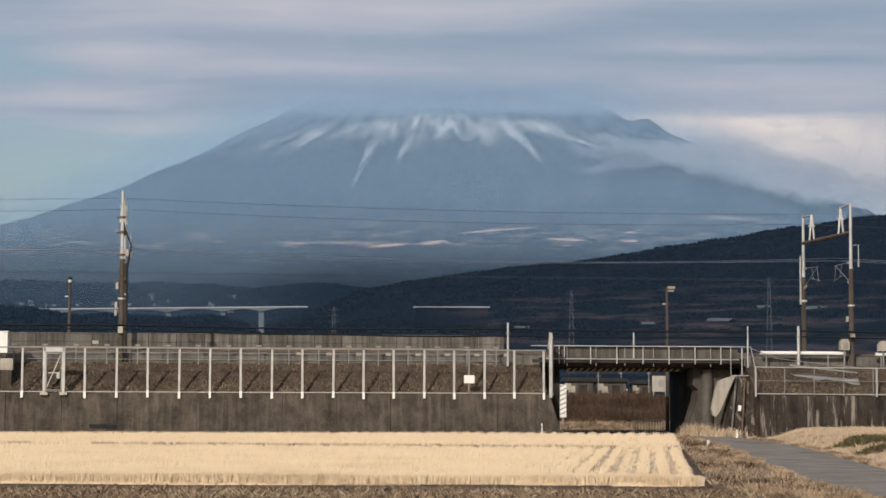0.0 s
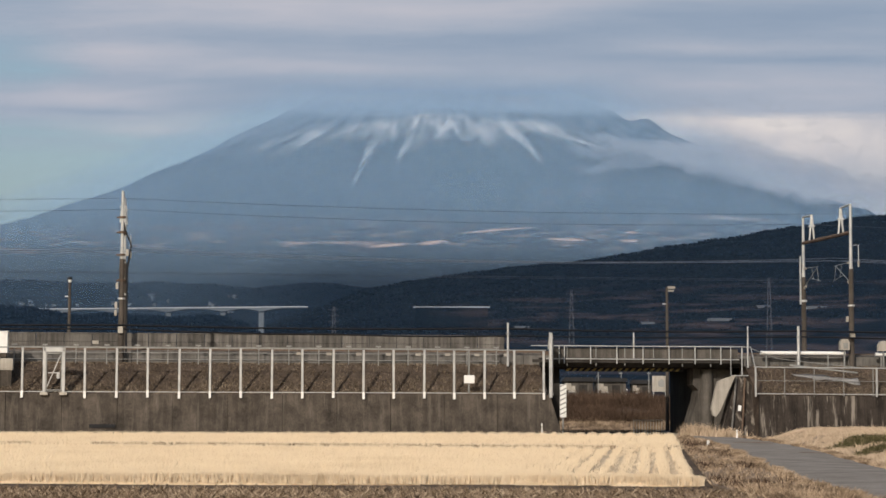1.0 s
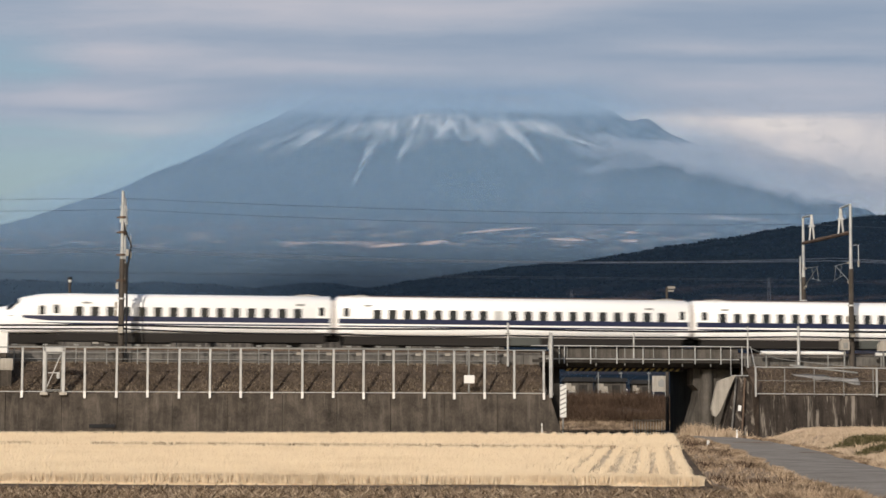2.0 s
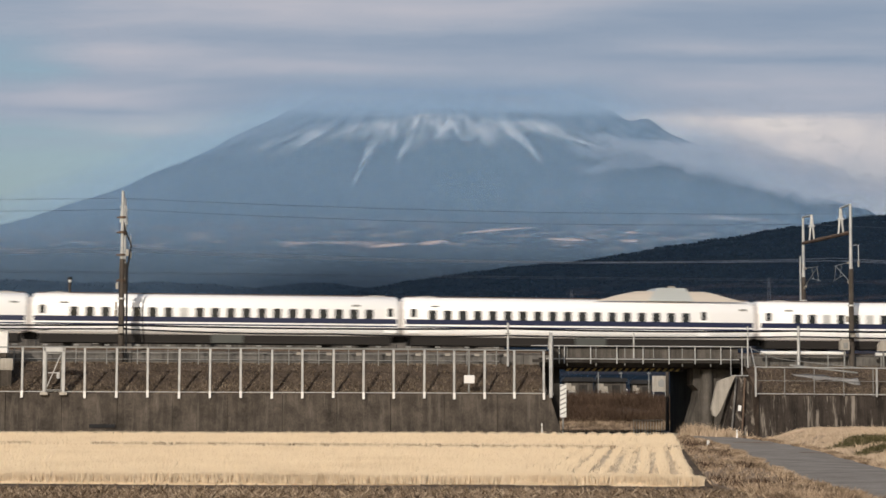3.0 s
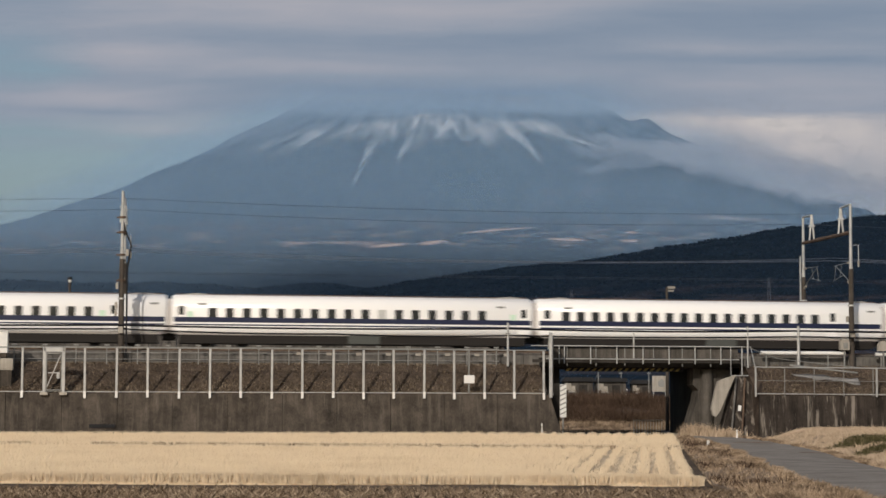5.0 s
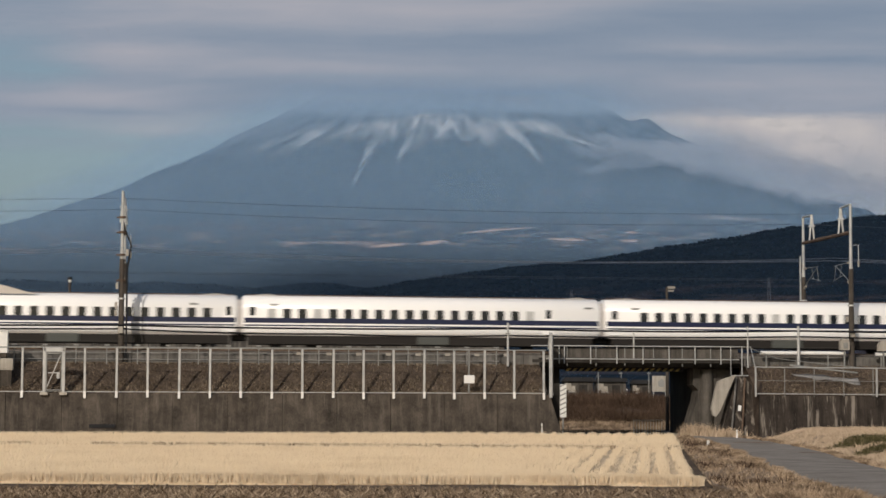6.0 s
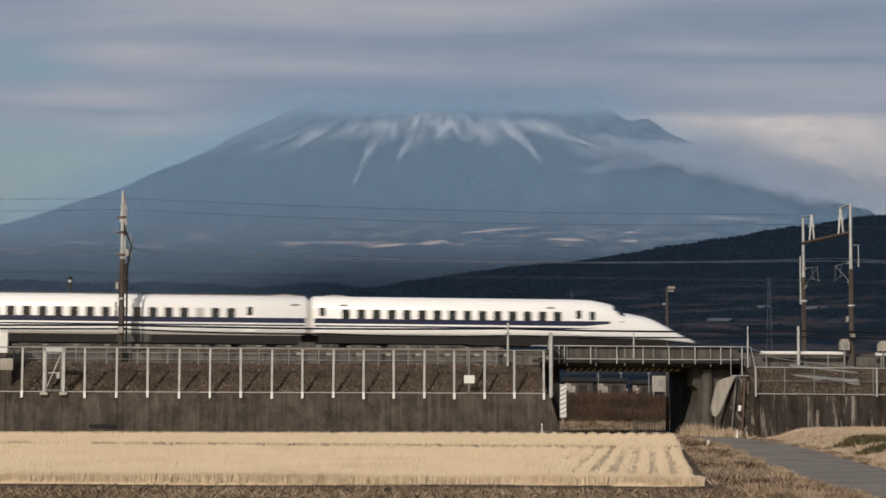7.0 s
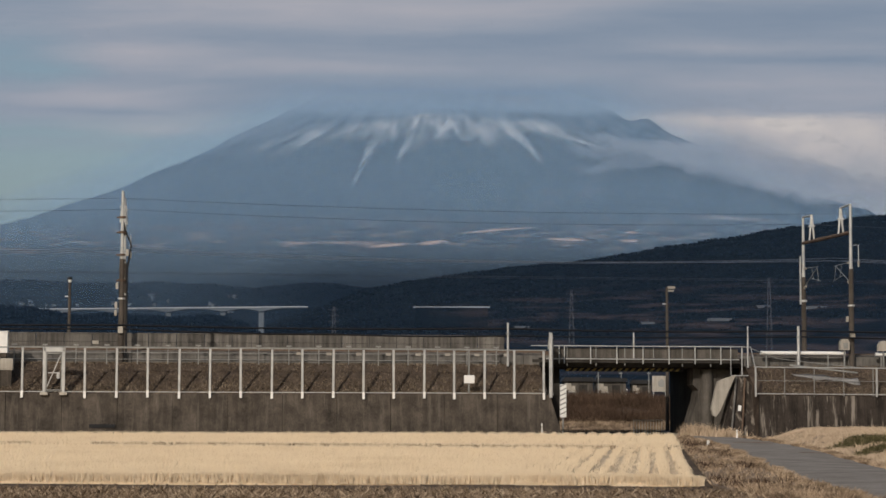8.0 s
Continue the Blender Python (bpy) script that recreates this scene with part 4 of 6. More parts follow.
def abutments():
    s0, s1 = BRIDGE
    a = thing("abutment", LINE, "dark concrete abutment of the bridge, shade put into its colour", "abutment", kind="structure")
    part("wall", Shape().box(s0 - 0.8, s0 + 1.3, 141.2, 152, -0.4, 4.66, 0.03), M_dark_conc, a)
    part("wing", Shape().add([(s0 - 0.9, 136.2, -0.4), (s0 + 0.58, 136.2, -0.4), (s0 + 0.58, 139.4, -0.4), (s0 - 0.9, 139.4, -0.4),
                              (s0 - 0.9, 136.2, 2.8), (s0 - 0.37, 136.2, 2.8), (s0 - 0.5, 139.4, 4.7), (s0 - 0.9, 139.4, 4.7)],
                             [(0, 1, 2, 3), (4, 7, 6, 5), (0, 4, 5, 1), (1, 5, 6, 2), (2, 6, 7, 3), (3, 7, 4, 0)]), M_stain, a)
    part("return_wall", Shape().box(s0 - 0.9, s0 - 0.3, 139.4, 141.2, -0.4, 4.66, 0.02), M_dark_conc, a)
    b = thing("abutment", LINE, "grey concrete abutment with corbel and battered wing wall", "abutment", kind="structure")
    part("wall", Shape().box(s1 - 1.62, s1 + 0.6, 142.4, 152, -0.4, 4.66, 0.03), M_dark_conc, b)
    # front column with its corbel; the slanted foot copies the edge of sunlight on the wall
    part("pier", Shape().prism([(35.45, -0.4), (38.5, -0.4), (38.5, 4.66), (35.97, 4.66), (35.97, 3.5), (36.33, 3.15), (36.2, 2.4), (35.8, 1.2)], 1, 140.6, 142.4), M_pier, b, "grey front pier with corbel, its foot shaped as a sunlit patch")
    part("shaft", Shape().rod((36.85, 140.4, -0.3), (36.85, 140.4, 4.6), 0.42, 0.42, 18), M_pier, b, "rounded grey shaft", smooth=False)
    # sloping coping, bright
    part("coping", Shape().prism([(36.4, 1.9), (36.66, 3.12), (36.85, 3.75), (37.4, 3.96), (38.1, 4.2), (37.6, 3.12), (37.02, 1.8), (36.72, 1.36), (36.5, 1.45)], 1, 137.4, 137.75), M_clean, b, "pale buff sloping coping")
    # battered facing between coping and wall
    part("facing", Shape().add([(s1 - 1.75, 136.4, -0.4), (s1 + 0.85, 136.55, -0.4), (s1 + 0.9, 136.8, 2.8), (s1 + 0.3, 138.5, 4.1), (s1 - 0.35, 138.5, 4.15),
                                (s1 - 1.7, 138.9, -0.4), (s1 + 0.85, 138.9, -0.4), (s1 + 0.9, 138.9, 2.8), (s1 + 0.3, 139.1, 4.1), (s1 - 0.35, 139.1, 4.15)],
                               [(0, 1, 2, 3, 4), (9, 8, 7, 6, 5), (0, 5, 6, 1), (1, 6, 7, 2), (2, 7, 8, 3), (3, 8, 9, 4), (4, 9, 5, 0)]), M_stain, b, "brown stained battered facing")
    part("rib", Shape().rod((s1 - 0.5, 136.3, 0.4), (s1 + 0.25, 138.2, 3.95), 0.07, 0.07, 6), M_rust, b, "rusty brown rib")
    part("rib", Shape().rod((s1 - 1.25, 136.25, 0.2), (s1 - 0.35, 138.2, 4.05), 0.07, 0.07, 6), M_wall_pale, b)
    part("reflector", Shape().box(-0.11, 0.11, -0.02, 0.02, -0.2, 0.2, 0.01), M_white, b, "white reflector plate", at=pose(s1 - 0.62, 136.45, 1.95, -20, 14, 0))


abutments()


# ---- fences ----
def fence_left():
    f = thing("trackside_fence", LINE, "tall galvanised trackside fence on the wall", "fence")
    post = Shape().box(-0.075, 0.075, 135.78, 135.9, 2.58, 5.7, 0.02).mesh("post", M_galv)
    foot = Shape().box(-0.085, 0.085, 135.72, 135.79, 2.5, 2.95, 0.015).mesh("foot_plate", M_white)
    x, k = 24.64, 0
    while x > -42:
        if not -8.4 < x < -6.2:
            p = part("post", post, M_galv, f, at=pose(x, 0, 0.03 * ((k * 5) % 3 - 1), 0, 0.15 * ((k * 7) % 5 - 2), 0))
            part("foot_plate", foot, M_white, p, "white painted foot plate")
        x -= 1.993
        k += 1
    part("top_rail", Shape().box(-42, 24.8, 135.9, 135.96, 5.68, 5.76, 0.015), M_galv_dull, f)
    part("bottom_rail", Shape().box(-42, 24.8, 135.9, 135.95, 2.86, 2.92, 0.012), M_galv, f)
    return f


def gate():
    g = thing("fence_gate", LINE, "galvanised steel gate in the trackside fence", "gate")
    for x in (-7.83, -6.62):
        part("gate_post", Shape().box(x - 0.1, x + 0.1, 135.7, 135.88, 2.75, 5.72, 0.02), M_galv, g)
        part("base_block", Shape().box(x - 0.25, x + 0.25, 135.6, 135.98, 2.66, 2.86, 0.03), M_clean, g, "pale concrete base block")
    part("lintel", Shape().box(-7.9, -6.5, 135.7, 135.88, 5.42, 5.72, 0.02), M_galv, g)
    leaf = part("gate_leaf", Shape().box(-7.7, -6.75, 135.74, 135.8, 5.3, 5.38, 0.01).box(-7.7, -6.75, 135.74, 135.8, 2.95, 3.02, 0.01)
                .box(-7.72, -7.66, 135.74, 135.8, 2.95, 5.38, 0.01).box(-6.79, -6.73, 135.74, 135.8, 2.95, 5.38, 0.01), M_galv_dull, g)
    part("brace", Shape().rod((-7.65, 135.72, 3.2), (-6.82, 135.72, 5.2), 0.03), M_galv, leaf)
    part("bar", Shape().box(-7.6, -6.9, 135.68, 135.72, 4.05, 4.12, 0.01), M_galv, leaf)
    part("lock_box", Shape().box(-7.05, -6.85, 135.62, 135.74, 3.72, 4.14, 0.02), M_galv, leaf)


def notice():
    s = thing("notice_board", LINE, "small blank white notice board on the fence", "sign")
    part("board", Shape().box(19.28, 19.98, 135.66, 135.69, 3.53, 4.06, 0.02), M_white, s)
    part("clip", Shape().box(19.5, 19.76, 135.69, 135.78, 4.0, 4.05, 0.005), M_galv_dull, s)
    part("hanger", Shape().box(19.58, 19.66, 135.69, 135.9, 2.88, 5.72, 0.005), M_galv_dull, s)


fence_left()
gate()
notice()


def fence_right():
    f = thing("trackside_fence", LINE, "galvanised frame fence on the far retaining wall", "fence")
    for x in (39.0, 47.4, 49.0, 55.0, 62.0):
        part("post", Shape().box(x - 0.06, x + 0.06, 135.72, 135.82, 2.72, 4.72, 0.015), M_galv, f)
    for x in np.arange(41.0, 62.0, 2.05):
        part("stake", Shape().box(float(x) - 0.025, float(x) + 0.025, 135.75, 135.8, 2.75, 4.65, 0.008), M_galv_dull, f)
    part("top_rail", Shape().rod((38.95, 135.8, 4.7), (62, 135.8, 4.6), 0.04), M_galv, f)
    part("bottom_rail", Shape().rod((38.95, 135.8, 2.92), (62, 135.8, 2.84), 0.035), M_galv, f)
    part("mid_rail", Shape().rod((38.95, 135.8, 3.8), (62, 135.8, 3.72), 0.015), M_galv_dull, f)
    part("panel_frame", Shape().path([(38.0, 138.3, 4.2), (38.0, 138.3, 6.1), (39.4, 138.3, 6.1), (39.1, 136.3, 4.75)], 0.035, 6), M_galv, f)
    part("panel_frame", Shape().path([(38.75, 138.2, 4.15), (38.75, 138.2, 6.0)], 0.05, 6).path([(38.0, 138.2, 4.15), (39.2, 138.2, 4.15)], 0.035, 6), M_galv, f)
    part("stay", Shape().path([(39.4, 138.3, 6.0), (41.2, 137.9, 5.3), (44.5, 137.6, 4.95), (47, 137.4, 4.7)], 0.025, 5), M_galv_dull, f)
    part("fallen_slat", Shape().box(-2.4, 2.4, -0.03, 0.03, -0.06, 0.06, 0.01), M_galv_dull, f, "slanting grey rail", at=pose(44.2, 137.3, 4.62, 0, 6, 0))


fence_right()


def tarpaulin():
    """A crumpled sheet lying slantwise on the slope."""
    n, m = 44, 7
    v = []
    for i in range(n):
        t = i / (n - 1)
        for j in range(m):
            u = j / (m - 1) - 0.5
            d = 138.35 - 0.75 * t - u * (0.25 + 0.4 * t)
            sag = 0.05 * math.sin(9 * t + 4 * u) + 0.03 * math.sin(23 * t - 7 * u)
            v.append((42.3 + 4.5 * t + 0.06 * math.sin(15 * t + 3 * j), d, float(slope_fn(d)) + 0.14 + sag))
    s = Shape().add(v, [(i * m + j, i * m + j + 1, (i + 1) * m + j + 1, (i + 1) * m + j) for i in range(n - 1) for j in range(m - 1)])
    ob = solid("tarpaulin", s, M_tarp, LINE, "crumpled grey tarpaulin lying on the turf slope", "tarpaulin", smooth=True)
    thick = ob.modifiers.new("thickness", "SOLIDIFY")
    thick.thickness = 0.02


tarpaulin()


def path_rail():
    """The low handrail on the path at the top of the slope."""
    f = thing("path_rail", LINE, "dull steel handrail along the trackside path", "handrail")
    t = Shape().box(-0.03, 0.03, 139.3, 139.36, 4.5, 6.0, 0.01).box(-0.17, 0.17, 139.27, 139.39, 5.93, 6.02, 0.01).mesh("stanchion", M_galv_dull)
    k = 0
    x = 22.0
    while x > -42:
        part("stanchion", t, M_galv_dull, f, at=pose(x, 0, 0.02 * ((k * 3) % 3)))
        if x > 6:
            part("tag_plate", Shape().box(x + 0.5, x + 0.85, 139.26, 139.29, 5.38, 5.56, 0.01), M_clean, f, "pale numberless tag plate")
        x -= 2.0
        k += 1
    for z in (5.05, 5.5, 5.86):
        part("rail", Shape().rod((-42, 139.33, z), (22.2, 139.33, z), 0.025, 0.025, 6), M_galv_dull, f)


path_rail()


def end_screen():
    """The angled fence end where wall and bridge meet."""
    f = thing("fence_end", LINE, "grey steel end screen of the fence at the bridge", "fence end")
    part("post", Shape().box(25.0, 25.22, 135.85, 136.0, 2.6, 6.9, 0.02), M_galv, f)
    part("spike", Shape().prism([(24.9, 5.8), (25.25, 5.8), (25.2, 6.4), (25.02, 6.95)], 1, 135.9, 136.05), M_galv_dull, f)
    part("frame", Shape().path([(25.3, 136.2, 6.6), (25.55, 137.5, 6.55), (25.75, 138.9, 3.4), (25.5, 137.2, 2.8)], 0.05, 6), M_galv, f)
    part("screen", Shape().add([(25.3, 136.1, 2.8), (25.34, 136.1, 6.5), (25.7, 138.9, 6.2), (25.66, 138.9, 4.0),
                                (25.26, 136.12, 2.8), (25.3, 136.12, 6.5), (25.66, 138.92, 6.2), (25.62, 138.92, 4.0)],
                               [(0, 1, 2, 3), (7, 6, 5, 4), (0, 4, 5, 1), (1, 5, 6, 2), (2, 6, 7, 3), (3, 7, 4, 0)]), M_galv_dull, f)


end_screen()


# ---- poles, wires, lineside fittings ----
def mast(parent, s, d, top, base=4.7):
    p = part("mast", Shape().rod((s, d, base), (s, d, top - 4.5), 0.2, 0.165, 14), M_pole, parent, "brown weathered concrete mast", smooth=False)
    part("steel_top", Shape().rod((s, d, top - 4.6), (s, d, top), 0.125, 0.095, 12), M_galv, p, "pale galvanised steel extension")
    return p


def head_frame(parent, s, d, top, way):
    """The narrow frame on a mast's head that carries the feeder wires."""
    f = part("head_frame", Shape().rod((s, d, top), (s, d + way * 2.1, top - 0.05), 0.07, 0.07, 8)
             .rod((s, d + way * 2.1, top), (s + 0.18, d + way * 2.1, top - 1.9), 0.09, 0.07, 8)
             .rod((s, d + way * 2.1, top), (s - 0.18, d + way * 2.1, top - 1.9), 0.09, 0.07, 8)
             .box(s - 0.25, s + 0.25, d + way * 2.1 - 0.08, d + way * 2.1 + 0.08, top - 0.9, top - 0.8, 0.01), M_galv, parent)
    return f


def arm(parent, s, d, z, way):
    """A hinged cantilever arm with its insulators."""
    a = part("cantilever", Shape().rod((s, d, z), (s, d + way * 3.3, z + 1.4), 0.036, 0.03, 7).rod((s, d, z + 1.5), (s, d + way * 3.6, z + 1.42), 0.024, 0.024, 7)
             .rod((s, d + way * 1.6, z + 0.68), (s, d + way * 4.0, z + 0.35), 0.024, 0.02, 7).rod((s, d + way * 3.3, z + 1.4), (s, d + way * 3.6, z + 0.4), 0.016, 0.016, 6)
             .rod((s, d + way * 2.0, z + 1.46), (s, d + way * 2.4, z + 0.55), 0.016, 0.016, 6), M_galv_dull, parent)
    for zz in (z, z + 1.5):
        ins = Shape()
        for k in range(5):
            ins.rod((s, d + way * (0.25 + 0.09 * k), zz + 0.035 * k * (1 if zz == z else -0.3)), (s, d + way * (0.31 + 0.09 * k), zz + 0.035 * k * (1 if zz == z else -0.3)), 0.09, 0.06, 8)
        part("insulator", ins, M_clean, a, "pale ribbed insulator")
    return a


def portal(s, near_top, far_top, beam_z, label, skew=0.0):
    f = s + skew
    p = thing("catenary_portal", LINE, label, "catenary mast", "catenary masts")
    a, b = mast(p, s, 139.6, near_top), mast(p, f, 150.5, far_top)
    part("beam", Shape().rod((s, 139.6, beam_z), (f, 150.5, beam_z + 0.05), 0.13, 0.13, 10), M_rust, p, "rusty tubular cross beam")
    head_frame(p, s, 139.6, near_top, 1)
    head_frame(p, f, 150.5, far_top, -1)
    arm(a, s, 139.6, 10.6, 1)
    arm(b, f, 150.5, 10.8, -1)
    part("bracket", Shape().path([(s, 139.6, 13.2), (s + 0.55, 139.6, 13.3), (s + 0.55, 139.6, 12.2)], 0.035, 6), M_galv, a)
    part("insulator", Shape().rod((s + 0.55, 139.6, 12.2), (s + 0.55, 139.6, 11.75), 0.08, 0.06, 8), M_clean, a)
    part("junction_box", Shape().box(s - 0.2, s + 0.14, 139.2, 139.4, 6.75, 7.2, 0.03), M_clean, a, "pale grey junction box")
    part("junction_box", Shape().box(s - 0.45, s - 0.28, 139.3, 139.5, 7.9, 8.3, 0.03), M_clean, a)
    part("band", Shape().rod((s, 139.6, 9.0), (s, 139.6, 9.12), 0.25, 0.25, 14), M_galv, a)
    part("band", Shape().rod((f, 150.5, 9.8), (f, 150.5, 9.95), 0.25, 0.25, 14), M_galv, b)
    part("conduit", Shape().path([(f - 0.27, 150.4, 9.6), (f - 0.27, 150.4, 13.2)], 0.07, 6), M_galv, b)
    return p


portal(46.97, 16.1, 16.15, 14.15, "catenary portal of weathered masts and a rusty beam")
portal_l = portal(-3.1, 16.2, 16.6, 14.15, "catenary portal of weathered masts beside the wall", -0.05)
part("dropper_cable", Shape().path([(-2.75, 139.5, 5.0), (-2.75, 139.5, 11.0), (-2.5, 139.6, 12.6), (-2.9, 139.6, 13.6)], 0.06, 6), M_black, portal_l, "black dropper cable")


for fz, fs in ((8.6, -3.45), (9.9, -3.4), (12.1, -2.75)):
    part("fitting", Shape().box(fs - 0.09, fs + 0.09, 139.3, 139.5, fz - 0.22, fz + 0.22, 0.02), M_clean, portal_l, "pale small mast fitting")
for fz in (7.0, 10.2, 11.9, 13.4, 14.4):
    part("clamp", Shape().rod((-3.1, 139.6, fz), (-3.1, 139.6, fz + 0.14), 0.27 if fz < 11 else 0.22, 0.27 if fz < 11 else 0.22, 14).box(-3.5, -3.1, 139.5, 139.6, fz, fz + 0.1, 0.01), M_rust, portal_l, "rusty mast clamp")


def wire(name, pts, sag, radius, material, label, group="overhead wires"):
    """A hanging wire through its supports, with a sag in each span."""
    s, run = Shape(), []
    for p, q in zip(pts, pts[1:]):
        p, q = Vector(p), Vector(q)
        run += [p.lerp(q, t) - Vector((0, 0, 4 * sag * t * (1 - t))) for t in np.linspace(0, 1, 13)[1 if run else 0:]]
    s.path(run, radius, 4)
    solid(name, s, material, LINE, label, "wire", group)


SUP = (-53.2, -3.1, 46.97, 97.0)


def span(d, zs, s_off=0.0):
    return [(s + s_off, d, z) for s, z in zip(SUP, zs)]


wire("feeder_wire", span(140.0, (15.68, 15.78, 15.48, 15.48)), 0.35, 0.012, M_wire, "thin dark feeder wire on the mast heads")
wire("feeder_wire", span(150.0, (15.78, 15.93, 15.58, 15.58)), 0.42, 0.012, M_wire, "thin dark feeder wire on the mast heads")
wire("messenger_wire", span(143.2, (12.6, 12.6, 12.6, 12.6)), 0.55, 0.014, M_wire_pale, "bare messenger wire over the track")
wire("messenger_wire", span(147.5, (12.75, 12.75, 12.75, 12.75)), 0.5, 0.014, M_wire_pale, "bare messenger wire over the track")
wire("contact_wire", span(143.2, (11.05, 11.05, 11.05, 11.05)), 0.03, 0.01, M_wire, "taut contact wire over the track", "contact wires")
wire("contact_wire", span(147.5, (11.2, 11.2, 11.2, 11.2)), 0.03, 0.01, M_wire, "taut contact wire over the track", "contact wires")
wire("return_wire", span(138.4, (12.3, 12.35, 12.1, 12.0)), 0.45, 0.014, M_wire_pale, "bare return wire on mast brackets")
wire("signal_cable", [(-53, 139.4, 7.3), (-3.1, 139.4, 7.3), (22.74, 139.0, 7.25), (42.98, 139.0, 7.25), (97, 139.4, 7.2)], 0.12, 0.065, M_black, "black lineside cable strung along the track", "lineside cables")
wire("signal_cable", [(-53, 139.4, 7.08), (-3.1, 139.4, 7.05), (11.0, 139.1, 6.8), (22.74, 139.0, 6.78), (42.98, 139.0, 6.85), (97, 139.4, 6.5)], 0.1, 0.055, M_black, "black lineside cable strung along the track", "lineside cables")


def slim_post(s, d, z0, z1, r, label):
    p = thing("marker_post", on_line(s, d), label, "post", "lineside posts")
    part("shaft", Shape().rod((0, 0, z0), (0, 0, z1), r, r * 0.9, 10), M_galv, p)
    part("cap", Shape().rod((0, 0, z1), (0, 0, z1 + 0.05), r * 1.15, r * 0.6, 10), M_galv_dull, p)
    part("clamp", Shape().rod((0, 0, z1 - 0.75), (0, 0, z1 - 0.68), r * 1.5, r * 1.5, 10).box(-0.18, 0.18, -0.03, 0.03, z1 - 0.73, z1 - 0.7, 0.005), M_galv_dull, p)


slim_post(22.74, 139.0, 4.7, 7.62, 0.085, "pale steel cable post at the path")
slim_post(42.98, 139.0, 4.7, 7.55, 0.11, "pale steel cable post at the path")
slim_post(39.39, 139.0, 4.7, 7.5, 0.06, "slim pale steel post at the bridge end")
slim_post(31.4, 138.95, 5.2, 7.0, 0.06, "slim pale steel post on the bridge")


def lamp_post(s, d, top, heads, label):
    p = thing("lamp_post", on_line(s, d), label, "lamp post", "lamp posts")
    part("pole", Shape().rod((0, 0, 0), (0, 0, top), 0.16, 0.1, 10), M_pole, p)
    if heads:
        part("lamp_head", Shape().box(0.05, 0.65, -0.12, 0.12, top - 0.12, top + 0.08, 0.03).box(0.05, 0.55, -0.1, 0.1, top - 0.35, top - 0.2, 0.03), M_clean, p, "pale floodlight head")
    else:
        part("lamp_head", Shape().rod((0, 0, top - 0.05), (0, 0, top + 0.15), 0.22, 0.16, 12), M_black, p, "dark rounded cap lamp")
        part("lens", Shape().rod((0.02, 0, top - 0.25), (0.02, 0, top - 0.05), 0.12, 0.16, 12), M_white, p)
    part("bracket", Shape().box(-0.35, 0.1, -0.04, 0.04, top - 1.35, top - 1.25, 0.01), M_galv, p)


lamp_post(-7.35, 158, 11.35, False, "brown concrete lamp post with a dark cap")
lamp_post(38.35, 158, 11.2, True, "brown concrete lamp post with a floodlight")


def pipe(s0, s1, z, label):
    p = thing("white_pipe", LINE, label, "pipe", "trackside pipes")
    part("pipe_run", Shape().rod((s0, 139.4, z), (s1, 139.4, z), 0.13, 0.13, 14), M_white, p, smooth=False)
    for x in np.arange(s0 + 0.4, s1, 2.2):
        part("stand", Shape().box(float(x) - 0.04, float(x) + 0.04, 139.35, 139.45, 4.7, z - 0.1, 0.01), M_galv_dull, p)
    part("end_cap", Shape().rod((s1, 139.4, z), (s1 + 0.12, 139.4, z), 0.16, 0.16, 14), M_galv, p)


pipe(40.4, 46.3, 5.73, "long white pipe on stands beside the track")
pipe(48.6, 60.0, 5.68, "long white pipe on stands beside the track")


def cabinets():
    c = thing("relay_cabinet", LINE, "white lineside relay cabinet on the slope", "cabinet")
    part("body", Shape().box(-11.8, -10.25, 137.0, 137.8, 5.36, 6.72, 0.03), M_white, c)
    part("roof", Shape().box(-11.85, -10.2, 136.95, 137.85, 6.72, 6.78, 0.015), M_white, c)
    part("plinth", Shape().box(-11.7, -10.35, 137.1, 137.7, 3.2, 5.36, 0.02), M_wall, c)
    c = thing("relay_cabinet", LINE, "grey lineside junction cabinet on the slope", "cabinet")
    part("body", Shape().box(-11.6, -9.87, 136.8, 137.3, 4.25, 5.02, 0.03), M_clean, c)
    part("hatch", Shape().box(-11.2, -10.2, 136.77, 136.8, 4.35, 4.95, 0.01), M_clean, c)
    part("plinth", Shape().box(-11.5, -9.95, 136.85, 137.25, 2.9, 4.25, 0.02), M_wall, c)
    c = thing("signal_box", on_line(46.3, 139.2), "round-topped pale equipment box by the mast", "equipment box")
    part("body", Shape().prism([(-0.33, 5.95), (0.33, 5.95), (0.33, 6.5), (0.2, 6.72), (-0.2, 6.72), (-0.33, 6.5)], 1, -0.2, 0.2), M_clean, c)
    part("stand", Shape().box(-0.05, 0.05, -0.05, 0.05, 4.7, 5.95, 0.01), M_galv_dull, c)
    part("hatch", Shape().box(-0.12, 0.2, -0.23, -0.2, 6.05, 6.45, 0.01), M_galv_dull, c)
    c = thing("signal_box", on_line(49.1, 139.2), "round-topped pale equipment box by the track", "equipment box")
    part("body", Shape().prism([(-0.4, 5.9), (0.5, 5.9), (0.5, 6.3), (0.2, 6.6), (-0.2, 6.6), (-0.4, 6.3)], 1, -0.2, 0.2), M_clean, c)
    part("stand", Shape().box(-0.05, 0.05, -0.05, 0.05, 4.7, 5.9, 0.01), M_galv_dull, c)


cabinets()


